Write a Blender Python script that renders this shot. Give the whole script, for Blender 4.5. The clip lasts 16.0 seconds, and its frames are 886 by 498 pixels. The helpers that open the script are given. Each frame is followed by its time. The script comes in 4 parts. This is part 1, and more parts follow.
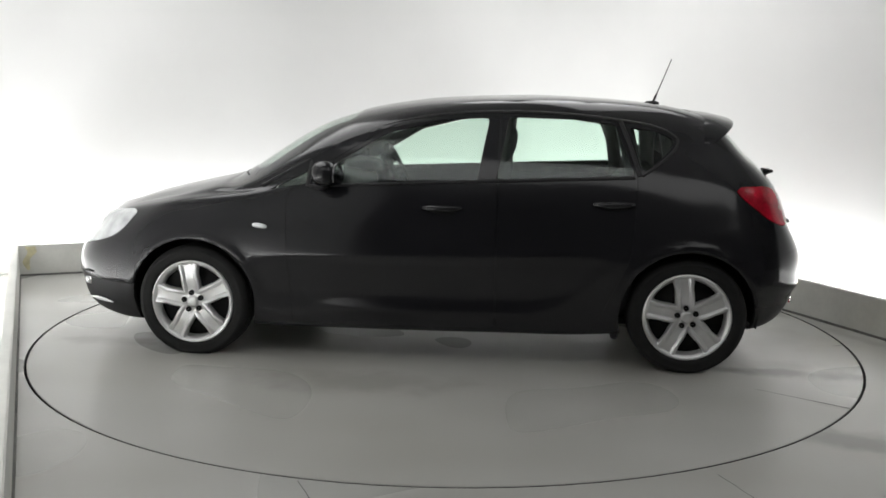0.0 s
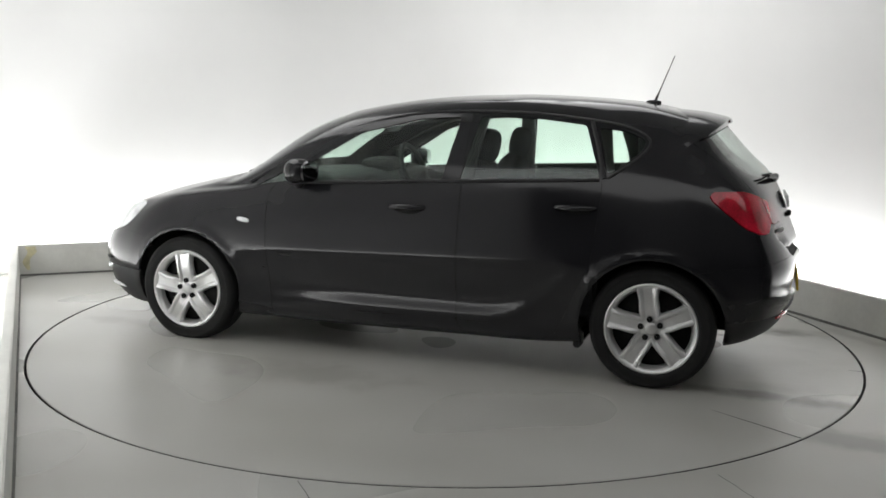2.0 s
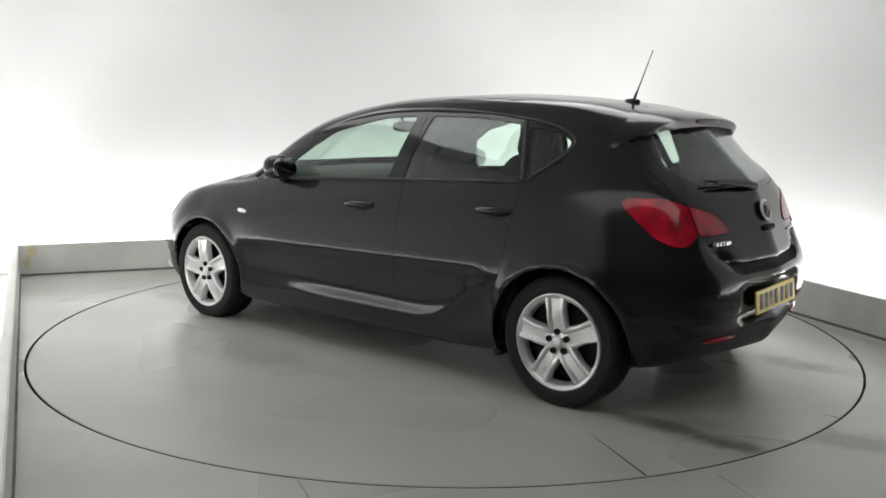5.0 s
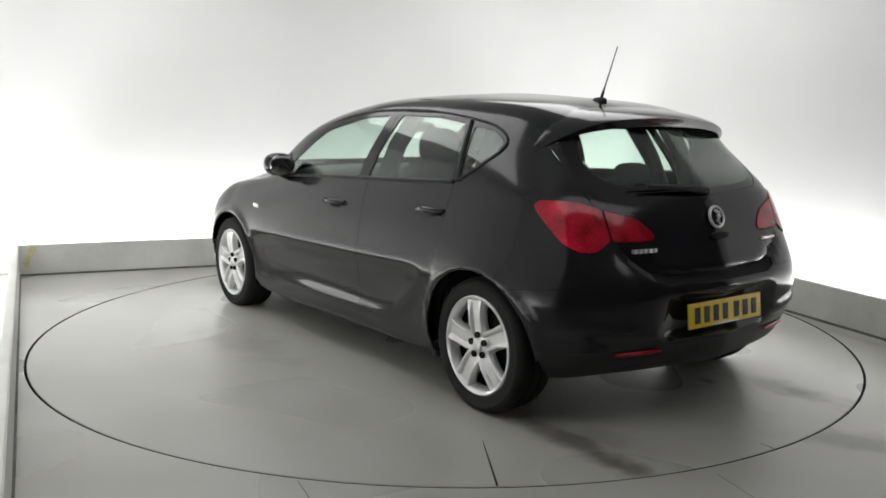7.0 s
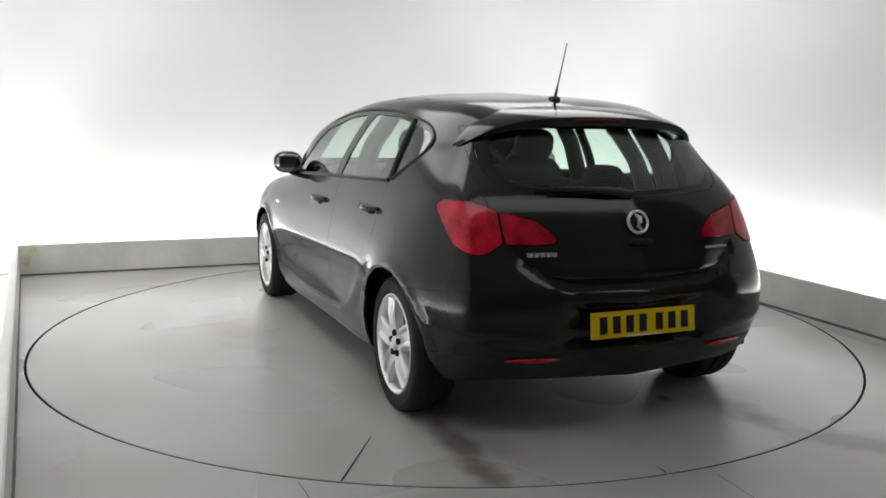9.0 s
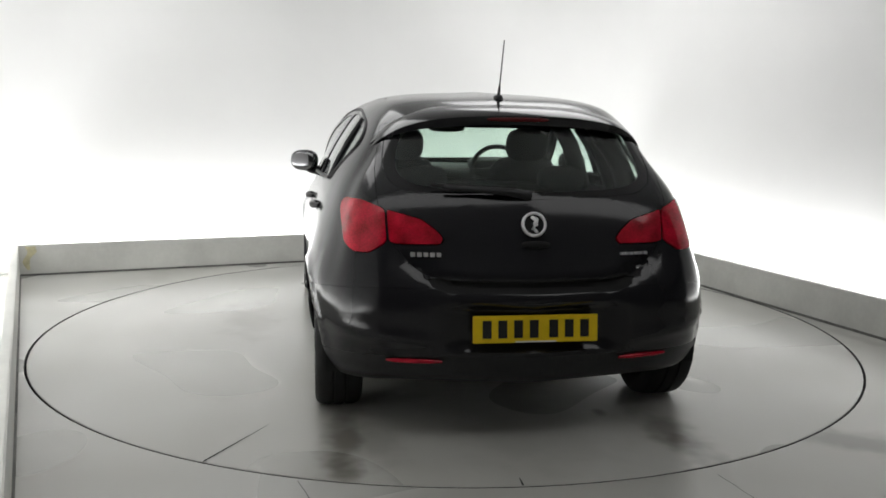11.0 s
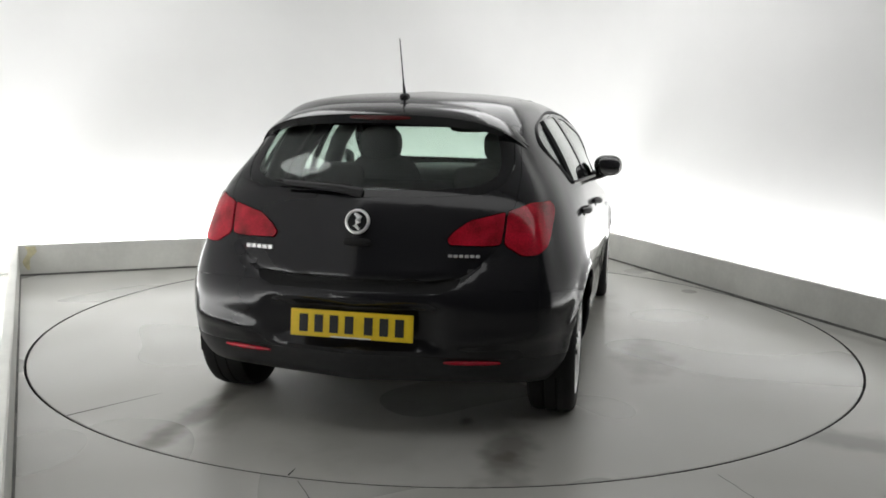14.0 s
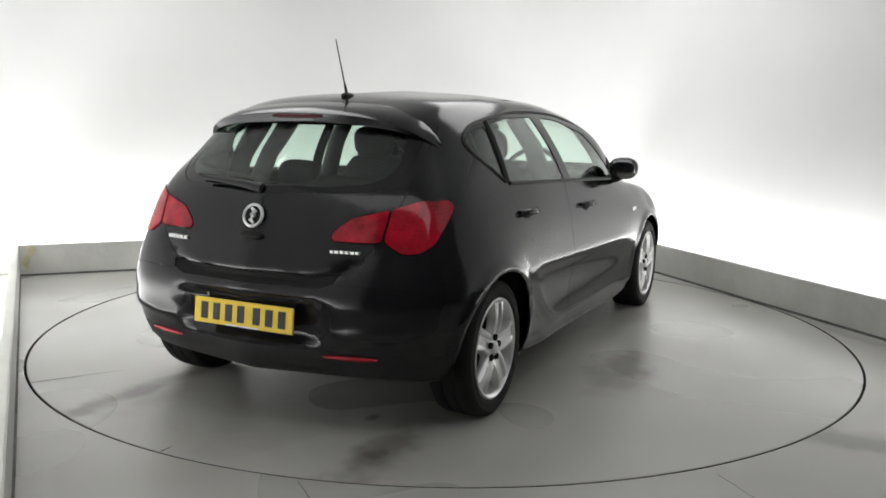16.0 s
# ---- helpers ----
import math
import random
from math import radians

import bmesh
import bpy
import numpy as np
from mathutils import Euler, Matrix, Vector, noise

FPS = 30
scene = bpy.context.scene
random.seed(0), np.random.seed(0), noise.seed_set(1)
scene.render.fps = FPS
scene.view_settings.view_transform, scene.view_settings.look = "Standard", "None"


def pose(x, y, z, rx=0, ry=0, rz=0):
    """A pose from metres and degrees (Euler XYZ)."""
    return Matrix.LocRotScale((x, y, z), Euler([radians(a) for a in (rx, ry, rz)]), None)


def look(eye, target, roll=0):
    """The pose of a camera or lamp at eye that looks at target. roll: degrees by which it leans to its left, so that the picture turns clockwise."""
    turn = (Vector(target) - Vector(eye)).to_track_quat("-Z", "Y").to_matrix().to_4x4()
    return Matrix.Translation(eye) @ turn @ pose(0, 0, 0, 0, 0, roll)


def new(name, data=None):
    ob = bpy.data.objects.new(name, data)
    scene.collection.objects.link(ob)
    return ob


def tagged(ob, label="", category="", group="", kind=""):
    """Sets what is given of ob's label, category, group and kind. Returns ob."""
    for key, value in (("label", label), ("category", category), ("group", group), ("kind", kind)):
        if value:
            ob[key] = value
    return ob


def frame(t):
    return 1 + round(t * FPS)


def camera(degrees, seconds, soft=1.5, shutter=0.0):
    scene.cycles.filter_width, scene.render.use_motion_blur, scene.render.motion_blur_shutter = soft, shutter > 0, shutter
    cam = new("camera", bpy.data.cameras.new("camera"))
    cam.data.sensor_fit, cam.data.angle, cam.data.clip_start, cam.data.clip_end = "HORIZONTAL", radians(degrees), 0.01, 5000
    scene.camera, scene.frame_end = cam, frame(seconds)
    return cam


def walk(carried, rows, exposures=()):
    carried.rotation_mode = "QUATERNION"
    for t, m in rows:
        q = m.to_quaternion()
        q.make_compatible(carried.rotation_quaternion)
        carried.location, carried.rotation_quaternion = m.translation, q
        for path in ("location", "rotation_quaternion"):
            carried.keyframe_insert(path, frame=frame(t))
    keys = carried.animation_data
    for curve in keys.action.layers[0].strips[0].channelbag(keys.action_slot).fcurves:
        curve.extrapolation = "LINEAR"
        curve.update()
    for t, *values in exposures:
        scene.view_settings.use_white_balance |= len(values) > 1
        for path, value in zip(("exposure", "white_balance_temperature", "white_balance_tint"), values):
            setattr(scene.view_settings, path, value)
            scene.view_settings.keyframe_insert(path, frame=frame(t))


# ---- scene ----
import mathutils.kdtree

cam = camera(53.86, 16.0, soft=1.7)
EYE = (0.0, -5.492, 1.373)
AIM = (EYE[0] + math.sin(radians(-0.215)) * math.cos(radians(9.03)),
       EYE[1] + math.cos(radians(-0.215)) * math.cos(radians(9.03)),
       EYE[2] - math.sin(radians(9.03)))
CAM_POSE = look(EYE, AIM, roll=0.935)
walk(cam, [(0.0, CAM_POSE), (16.0, CAM_POSE)])
scene.view_settings.exposure = 0.0

# ---- room plan: a bay turned by BAY degrees; u runs along the back wall, v into the bay ----
BAY = 22.3
CB, SB = math.cos(radians(BAY)), math.sin(radians(BAY))
KERB_L, KERB_R, KERB_B = -2.645, 2.47, 2.585      # faces of the low kerbs
SETBACK = 0.34                                  # light trough behind the kerbs
MOUTH = -3.0                                    # the bay's open end
FRONT = -9.0                                    # far wall of the dark shop behind the camera
KERB_H = 0.25
CEIL = 3.1
DISC_R = 2.447


LEAN = 0.0575                                   # the left side leans in towards the open end


def bay(u, v, z=0.0):
    u += LEAN * (KERB_B - v) * min(1.0, max(0.0, -u / 2.3))
    return Vector((CB * u - SB * v, SB * u + CB * v, z))


# ---- light ----
world = bpy.data.worlds.new("world")
scene.world = world
world.use_nodes = True
world.node_tree.nodes["Background"].inputs[0].default_value = (0.8, 0.9, 1.0, 1)
world.node_tree.nodes["Background"].inputs[1].default_value = 0.02


def area_lamp(name, at, target, sx, sy, watts, colour=(1, 1, 1), spin=0.0):
    d = bpy.data.lights.new(name, "AREA")
    d.shape, d.size, d.size_y, d.energy, d.color = "RECTANGLE", sx, sy, watts, colour
    ob = new(name, d)
    ob.matrix_world = look(at, target) @ pose(0, 0, 0, 0, 0, spin)
    return ob


def strip(name, u0, v0, u1, v1, inward, watts):
    """A fluorescent strip in the trough behind a kerb, tilted at the wall above it."""
    a, b = bay(u0, v0, 0.1), bay(u1, v1, 0.1)
    mid = (a + b) / 2
    n = bay(*inward)
    x = (b - a).normalized()
    z = (n * 0.35 - Vector((0, 0, 1))).normalized()     # lamps shine along -z
    y = z.cross(x)
    d = bpy.data.lights.new(name, "AREA")
    d.shape, d.size, d.size_y, d.energy = "RECTANGLE", (b - a).length, 0.08, watts
    d.color = (0.99, 0.995, 1.0)
    ob = new(name, d)
    ob.matrix_world = Matrix(((x.x, y.x, z.x, mid.x), (x.y, y.y, z.y, mid.y), (x.z, y.z, z.z, mid.z), (0, 0, 0, 1)))
    return ob


M2 = SETBACK * 0.45
strip("strip_light_left", KERB_L - M2, -2.6, KERB_L - M2, KERB_B, (1, 0), 53)
strip("strip_light_right", KERB_R + M2, -3.2, KERB_R + M2, KERB_B, (-1, 0), 53)
strip("strip_light_back", KERB_L, KERB_B + M2, KERB_R, KERB_B + M2, (0, -1), 53)
for u, v, su, sv, w in ((-1.5, 0.8, 1.5, 2.8, 30), (1.5, 0.8, 1.5, 2.8, 30)):
    p = bay(u, v, CEIL - 0.09)
    area_lamp("ceiling_lamp", p, p + Vector((0, 0, -1)), su, sv, w, (0.99, 0.99, 0.985), BAY)
# added fill without a fixture, brightens the side that faces the camera
p = bay(-0.3, -3.1, CEIL - 0.2)
area_lamp("mouth_fill", p, p + Vector((0.0, 0.25, -0.97)), 5.6, 0.9, 19, (0.99, 0.99, 0.985))


# ---- materials ----
def material(name, base=(0.5, 0.5, 0.5), rough=0.5, metal=0.0, coat=0.0, noise_scale=0.0, amount=0.0, bump=0.0,
             transmission=0.0, emission=None, strength=0.0, grain=0.0, rough_var=0.0, ior=1.45):
    m = bpy.data.materials.new(name)
    m.use_nodes = True
    nt = m.node_tree
    b = nt.nodes["Principled BSDF"]
    b.inputs["Base Color"].default_value = (*base, 1)
    b.inputs["Roughness"].default_value = rough
    b.inputs["Metallic"].default_value = metal
    b.inputs["Coat Weight"].default_value = coat
    b.inputs["Coat Roughness"].default_value = 0.06
    b.inputs["Transmission Weight"].default_value = transmission
    b.inputs["IOR"].default_value = ior
    if emission:
        b.inputs["Emission Color"].default_value = (*emission, 1)
        b.inputs["Emission Strength"].default_value = strength
    if noise_scale:
        tc = nt.nodes.new("ShaderNodeTexCoord")
        n1 = nt.nodes.new("ShaderNodeTexNoise")
        n1.inputs["Scale"].default_value, n1.inputs["Detail"].default_value = noise_scale, 3
        n2 = nt.nodes.new("ShaderNodeTexNoise")
        n2.inputs["Scale"].default_value, n2.inputs["Detail"].default_value = noise_scale * 14, 4
        nt.links.new(tc.outputs["Object"], n1.inputs["Vector"])
        nt.links.new(tc.outputs["Object"], n2.inputs["Vector"])
        mix = nt.nodes.new("ShaderNodeMath")
        mix.operation = "MULTIPLY_ADD"
        mix.inputs[1].default_value = grain
        nt.links.new(n2.outputs["Fac"], mix.inputs[0])
        nt.links.new(n1.outputs["Fac"], mix.inputs[2])
        ramp = nt.nodes.new("ShaderNodeMapRange")
        ramp.inputs["From Min"].default_value = 0.15 + 0.5 * grain
        ramp.inputs["From Max"].default_value = 0.85 + 0.5 * grain
        ramp.inputs["To Min"].default_value, ramp.inputs["To Max"].default_value = 1 - 1.8 * amount, 1 + 1.8 * amount
        nt.links.new(mix.outputs[0], ramp.inputs["Value"])
        hsv = nt.nodes.new("ShaderNodeHueSaturation")
        hsv.inputs["Color"].default_value = (*base, 1)
        nt.links.new(ramp.outputs[0], hsv.inputs["Value"])
        nt.links.new(hsv.outputs[0], b.inputs["Base Color"])
        if rough_var:
            rr = nt.nodes.new("ShaderNodeMapRange")
            rr.inputs["From Min"].default_value, rr.inputs["From Max"].default_value = 0.2, 0.8
            rr.inputs["To Min"].default_value, rr.inputs["To Max"].default_value = rough - rough_var, rough + rough_var
            nt.links.new(n1.outputs["Fac"], rr.inputs["Value"])
            nt.links.new(rr.outputs[0], b.inputs["Roughness"])
        if bump:
            bp = nt.nodes.new("ShaderNodeBump")
            bp.inputs["Strength"].default_value, bp.inputs["Distance"].default_value = bump, 0.004
            nt.links.new(n2.outputs["Fac"], bp.inputs["Height"])
            nt.links.new(bp.outputs[0], b.inputs["Normal"])
    return m


WALL = material("white_wall_paint", (0.82, 0.82, 0.81), 0.6, noise_scale=1.1, amount=0.02, bump=0.03, grain=0.1)
KERB = material("kerb_paint", (0.62, 0.62, 0.585), 0.45, noise_scale=2.5, amount=0.10, bump=0.08, grain=0.3)
CEILING = material("ceiling_paint", (0.42, 0.42, 0.42), 0.8, noise_scale=1.5, amount=0.03)
DARKWALL = material("dark_wall_paint", (0.30, 0.30, 0.31), 0.7, noise_scale=1.5, amount=0.1)


def floor_paint():
    """Grey floor paint: cloudy tints, dull and polished areas, grime and pale wear."""
    m = material("grey_floor_paint", (0.42, 0.42, 0.40), 0.30)
    nt = m.node_tree
    b = nt.nodes["Principled BSDF"]
    tc = nt.nodes.new("ShaderNodeTexCoord")

    def noise(scale, detail, stretch=(1, 1, 1), spin=0.0):
        mp = nt.nodes.new("ShaderNodeMapping")
        mp.inputs["Scale"].default_value = stretch
        mp.inputs["Rotation"].default_value = (0, 0, spin)
        nt.links.new(tc.outputs["Object"], mp.inputs["Vector"])
        n = nt.nodes.new("ShaderNodeTexNoise")
        n.inputs["Scale"].default_value, n.inputs["Detail"].default_value = scale, detail
        nt.links.new(mp.outputs[0], n.inputs["Vector"])
        return n.outputs["Fac"]

    def band(value, lo, hi, to=1.0):
        r = nt.nodes.new("ShaderNodeMapRange")
        r.inputs["From Min"].default_value, r.inputs["From Max"].default_value = lo, hi
        r.inputs["To Min"].default_value, r.inputs["To Max"].default_value = 0.0, to
        nt.links.new(value, r.inputs["Value"])
        return r.outputs[0]

    def over(fac, base, colour):
        x = nt.nodes.new("ShaderNodeMix")
        x.data_type = "RGBA"
        nt.links.new(fac, x.inputs["Factor"])
        if isinstance(base, tuple):
            x.inputs["A"].default_value = base
        else:
            nt.links.new(base, x.inputs["A"])
        x.inputs["B"].default_value = colour
        return x.outputs["Result"]

    c = over(band(noise(0.8, 0), 0.05, 0.95), (0.48, 0.482, 0.465, 1), (0.37, 0.362, 0.318, 1))
    c = over(band(noise(1.2, 0), 0.0, 1.0, 0.6), c, (0.33, 0.325, 0.29, 1))                      # grime
    c = over(band(noise(1.6, 0, (1, 1.6, 1), 0.5), 0.0, 1.0, 0.55), c, (0.55, 0.55, 0.525, 1))     # pale wear
    nt.links.new(c, b.inputs["Base Color"])
    rr = nt.nodes.new("ShaderNodeMapRange")
    rr.inputs["From Min"].default_value, rr.inputs["From Max"].default_value = 0.0, 1.0
    rr.inputs["To Min"].default_value, rr.inputs["To Max"].default_value = 0.20, 0.40
    nt.links.new(noise(1.1, 0), rr.inputs["Value"])
    nt.links.new(rr.outputs[0], b.inputs["Roughness"])
    return m


FLOOR = floor_paint()
PIT = material("pit_dark", (0.02, 0.02, 0.02), 0.9, noise_scale=4, amount=0.2)
PAINT = material("black_car_paint", (0.014, 0.014, 0.016), 0.125, noise_scale=2, amount=0.04, ior=1.48)
PLASTIC = material("black_plastic", (0.014, 0.014, 0.015), 0.5, noise_scale=30, amount=0.2, bump=0.1)
RUBBER = material("tyre_rubber", (0.009, 0.009, 0.009), 0.8, noise_scale=12, amount=0.25, bump=0.15)
CABIN = material("cabin_fabric", (0.03, 0.03, 0.033), 0.9, noise_scale=40, amount=0.25, bump=0.2)
GLASS = material("tinted_glass", (0.83, 0.95, 0.88), 0.0, transmission=1.0)
SILVER = material("silver_wheel_paint", (0.76, 0.76, 0.76), 0.34, metal=0.65, noise_scale=9, amount=0.06)
MIRROR = material("mirror_glass", (0.35, 0.35, 0.36), 0.04, metal=1.0)
BRIGHT = material("satin_chrome", (0.86, 0.86, 0.86), 0.34, metal=0.3)
CHROME = material("chrome", (0.8, 0.8, 0.8), 0.12, metal=1.0)
RED = material("red_lens", (0.46, 0.006, 0.024), 0.12, coat=0.3, noise_scale=9, amount=0.45, grain=0.5)
REDIN = material("red_lens_inner", (0.40, 0.005, 0.020), 0.12, coat=0.3, noise_scale=12, amount=0.45, grain=0.5)
REDDARK = material("dark_red_lens", (0.07, 0.003, 0.004), 0.2, coat=0.3)
CLEAR = material("clear_lens", (0.75, 0.77, 0.78), 0.12, metal=0.35, coat=1.0, noise_scale=14, amount=0.2)
YELLOW = material("yellow_plate", (0.84, 0.59, 0.014), 0.4, noise_scale=25, amount=0.05)
BACKING = material("shadow_black", (0.006, 0.006, 0.006), 0.8, noise_scale=20, amount=0.2)
WHITE = material("white_print", (0.75, 0.75, 0.74), 0.4)
JOINT = material("dirty_sealant", (0.13, 0.13, 0.12), 0.8, noise_scale=6, amount=0.4)
TAPE = material("yellowed_tape", (0.60, 0.56, 0.36), 0.6, noise_scale=14, amount=0.2)
FRIT = material("black_glass_border", (0.006, 0.006, 0.007), 0.04, noise_scale=20, amount=0.1, ior=1.5)
REDTAG = material("red_tag", (0.6, 0.02, 0.04), 0.5, noise_scale=30, amount=0.1)
INK = material("black_ink", (0.012, 0.012, 0.012), 0.5)


# ---- mesh helpers ----
def part(name, bm, mat, parent=None, label="", smooth=True):
    me = bpy.data.meshes.new(name)
    bmesh.ops.recalc_face_normals(bm, faces=bm.faces) if name not in SHELL_PARTS else None
    for f in bm.faces:
        f.smooth = smooth
    bm.to_mesh(me)
    bm.free()
    me.materials.append(mat)
    if smooth:
        me.set_sharp_from_angle(angle=radians(38))
    ob = new(name, me)
    if parent:
        ob.parent = parent
    if label:
        ob["label"] = label
    return ob


SHELL_PARTS = set()


def box(bm, x0, x1, y0, y1, z0, z1, m=None, bevel=0.0):
    r = bmesh.ops.create_cube(bm, size=1)
    vs = r["verts"]
    for v in vs:
        v.co = Vector((x0 + (v.co.x + 0.5) * (x1 - x0), y0 + (v.co.y + 0.5) * (y1 - y0), z0 + (v.co.z + 0.5) * (z1 - z0)))
    if bevel:
        es = list({e for v in vs for e in v.link_edges})
        vs = bmesh.ops.bevel(bm, geom=es, offset=bevel, segments=2, affect="EDGES")["verts"] + [v for v in vs if v.is_valid]
    if m is not None:
        for v in set(vs):
            v.co = m @ v.co
    return bm


BAYM = pose(0, 0, 0, 0, 0, BAY)


def sweep(bm, pts, r, seg=10, closed=False):
    """A round tube of radius r (or radii) along pts."""
    n = len(pts)
    rings = []
    for i, p in enumerate(pts):
        p = Vector(p)
        a = Vector(pts[(i - 1) % n if closed else max(i - 1, 0)])
        b = Vector(pts[(i + 1) % n if closed else min(i + 1, n - 1)])
        t = (b - a).normalized()
        s = t.orthogonal().normalized() if abs(t.z) > 0.95 else t.cross(Vector((0, 0, 1))).normalized()
        q = t.cross(s)
        rad = r[i] if isinstance(r, (list, tuple)) else r
        rings.append([bm.verts.new(p + (s * math.cos(k * math.tau / seg) + q * math.sin(k * math.tau / seg)) * rad) for k in range(seg)])
    for i in range(n if closed else n - 1):
        A, B = rings[i], rings[(i + 1) % n]
        for k in range(seg):
            bm.faces.new((A[k], A[(k + 1) % seg], B[(k + 1) % seg], B[k]))
    if not closed:
        bm.faces.new(rings[0])
        bm.faces.new(rings[-1])
    return bm


def lathe(bm, profile, m, seg=48):
    """Turns (radius, height) pairs about z, then places them by m."""
    rings = [[bm.verts.new(m @ Vector((r * math.cos(k * math.tau / seg), r * math.sin(k * math.tau / seg), h))) for k in range(seg)] for r, h in profile]
    for A, B in zip(rings, rings[1:]):
        for k in range(seg):
            bm.faces.new((A[k], A[(k + 1) % seg], B[(k + 1) % seg], B[k]))
    return rings


# ---- the bay ----
def outline(radius, setback, seg=10):
    """The bay's plan line along left, back and right, with rounded corners of that radius."""
    l, r, b = KERB_L - setback, KERB_R + setback, KERB_B + setback
    pts = [bay(l, MOUTH)]
    for cu, cv, a0 in ((l + radius, b - radius, 180), (r - radius, b - radius, 90)):
        for i in range(seg + 1):
            a = radians(a0 - 90 * i / seg)
            pts.append(bay(cu + radius * math.cos(a), cv + radius * math.sin(a)))
    pts.append(bay(r, MOUTH))
    return pts


def build_wall():
    bm = bmesh.new()
    inner, outer = outline(0.75, SETBACK, 16), outline(0.95, SETBACK + 0.2, 16)
    rows = []
    for p, q in zip(inner, outer):
        rows.append([bm.verts.new(p + Vector((0, 0, -0.1))), bm.verts.new(p + Vector((0, 0, CEIL))),
                     bm.verts.new(q + Vector((0, 0, CEIL))), bm.verts.new(q + Vector((0, 0, -0.1)))])
    for A, B in zip(rows, rows[1:]):
        for k in range(4):
            bm.faces.new((A[k], A[(k + 1) % 4], B[(k + 1) % 4], B[k]))
    tagged(part("wall_surround", bm, WALL), "white painted studio wall with rounded corners, lit from below", "wall", kind="structure")
    for name, u0, u1, v0, v1 in (("wall_front", -6.2, 6.2, FRONT - 0.2, FRONT), ("wall_shop_left", -6.2, -6.0, FRONT, MOUTH), ("wall_shop_right", 6.0, 6.2, FRONT, MOUTH),
                                 ("wall_mouth_left", -6.2, -3.22, MOUTH - 0.01, MOUTH + 0.19), ("wall_mouth_right", 3.02, 6.2, MOUTH - 0.01, MOUTH + 0.19)):
        bm = bmesh.new()
        box(bm, u0, u1, v0, v1, -0.1, CEIL, BAYM)
        tagged(part(name, bm, DARKWALL, smooth=False), "plain grey workshop wall outside the bay", "wall", kind="structure")
    bm = bmesh.new()
    box(bm, -6.2, 6.2, FRONT - 0.2, KERB_B + 0.6, CEIL, CEIL + 0.15, BAYM)
    tagged(part("ceiling", bm, CEILING, smooth=False), "plain pale grey ceiling over the bay", "ceiling", kind="structure")


def kerb(name, u0, u1, v0, v1, label):
    bm = bmesh.new()
    box(bm, u0, u1, v0, v1, 0.0, KERB_H, None, 0.006)
    for v in bm.verts:
        v.co = bay(*v.co)
    tagged(part(name, bm, KERB, smooth=False), label, "kerb", kind="structure")


def build_floor():
    bm = bmesh.new()
    seg = 128
    hole = DISC_R + 0.013
    ring = [bm.verts.new((hole * math.cos(k * math.tau / seg), hole * math.sin(k * math.tau / seg), 0)) for k in range(seg)]
    big = [bm.verts.new((14 * math.cos(k * math.tau / seg), 14 * math.sin(k * math.tau / seg), 0)) for k in range(seg)]
    for k in range(seg):
        j = (k + 1) % seg
        bm.faces.new((ring[k], ring[j], big[j], big[k]))
    tagged(part("floor", bm, stained("bay_floor_paint", FLOOR_SPOTS)), "grey painted concrete floor, slightly shiny and stained", "floor", kind="structure")
    bm = bmesh.new()
    # pit floor and wall carry the gap's shade as a near-black colour
    lathe(bm, [(0.001, -0.09), (DISC_R + 0.013, -0.09), (DISC_R + 0.013, -0.002)], Matrix.Identity(4), 128)
    tagged(part("pit", bm, PIT), "pit under the turntable, coloured dark as shade", "pit", kind="structure")


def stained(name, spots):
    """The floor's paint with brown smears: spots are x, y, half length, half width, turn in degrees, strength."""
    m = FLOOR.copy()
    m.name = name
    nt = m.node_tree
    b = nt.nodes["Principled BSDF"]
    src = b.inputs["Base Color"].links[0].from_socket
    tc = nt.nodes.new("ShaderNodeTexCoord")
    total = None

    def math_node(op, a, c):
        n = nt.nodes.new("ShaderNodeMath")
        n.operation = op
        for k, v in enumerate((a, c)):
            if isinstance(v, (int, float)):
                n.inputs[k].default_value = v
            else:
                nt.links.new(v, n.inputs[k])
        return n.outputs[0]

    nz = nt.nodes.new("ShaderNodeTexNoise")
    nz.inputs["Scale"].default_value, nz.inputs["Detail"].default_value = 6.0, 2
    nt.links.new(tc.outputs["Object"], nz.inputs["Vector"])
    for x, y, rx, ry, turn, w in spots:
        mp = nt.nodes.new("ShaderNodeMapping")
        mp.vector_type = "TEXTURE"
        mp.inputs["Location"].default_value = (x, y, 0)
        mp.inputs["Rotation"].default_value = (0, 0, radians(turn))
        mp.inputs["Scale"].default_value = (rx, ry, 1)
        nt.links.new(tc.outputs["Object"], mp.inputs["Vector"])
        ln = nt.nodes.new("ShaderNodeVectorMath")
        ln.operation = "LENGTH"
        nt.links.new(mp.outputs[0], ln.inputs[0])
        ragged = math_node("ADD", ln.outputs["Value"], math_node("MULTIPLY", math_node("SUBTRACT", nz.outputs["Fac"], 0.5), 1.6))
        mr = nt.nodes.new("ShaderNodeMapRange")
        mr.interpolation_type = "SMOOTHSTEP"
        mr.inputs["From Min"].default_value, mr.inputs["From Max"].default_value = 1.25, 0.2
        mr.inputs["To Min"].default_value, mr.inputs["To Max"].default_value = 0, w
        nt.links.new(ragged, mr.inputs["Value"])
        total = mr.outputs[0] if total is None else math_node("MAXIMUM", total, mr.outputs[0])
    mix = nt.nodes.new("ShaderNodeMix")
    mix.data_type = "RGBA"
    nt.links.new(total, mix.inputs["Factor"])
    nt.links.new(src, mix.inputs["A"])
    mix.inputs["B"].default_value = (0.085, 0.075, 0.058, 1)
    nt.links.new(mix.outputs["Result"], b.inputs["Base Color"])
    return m


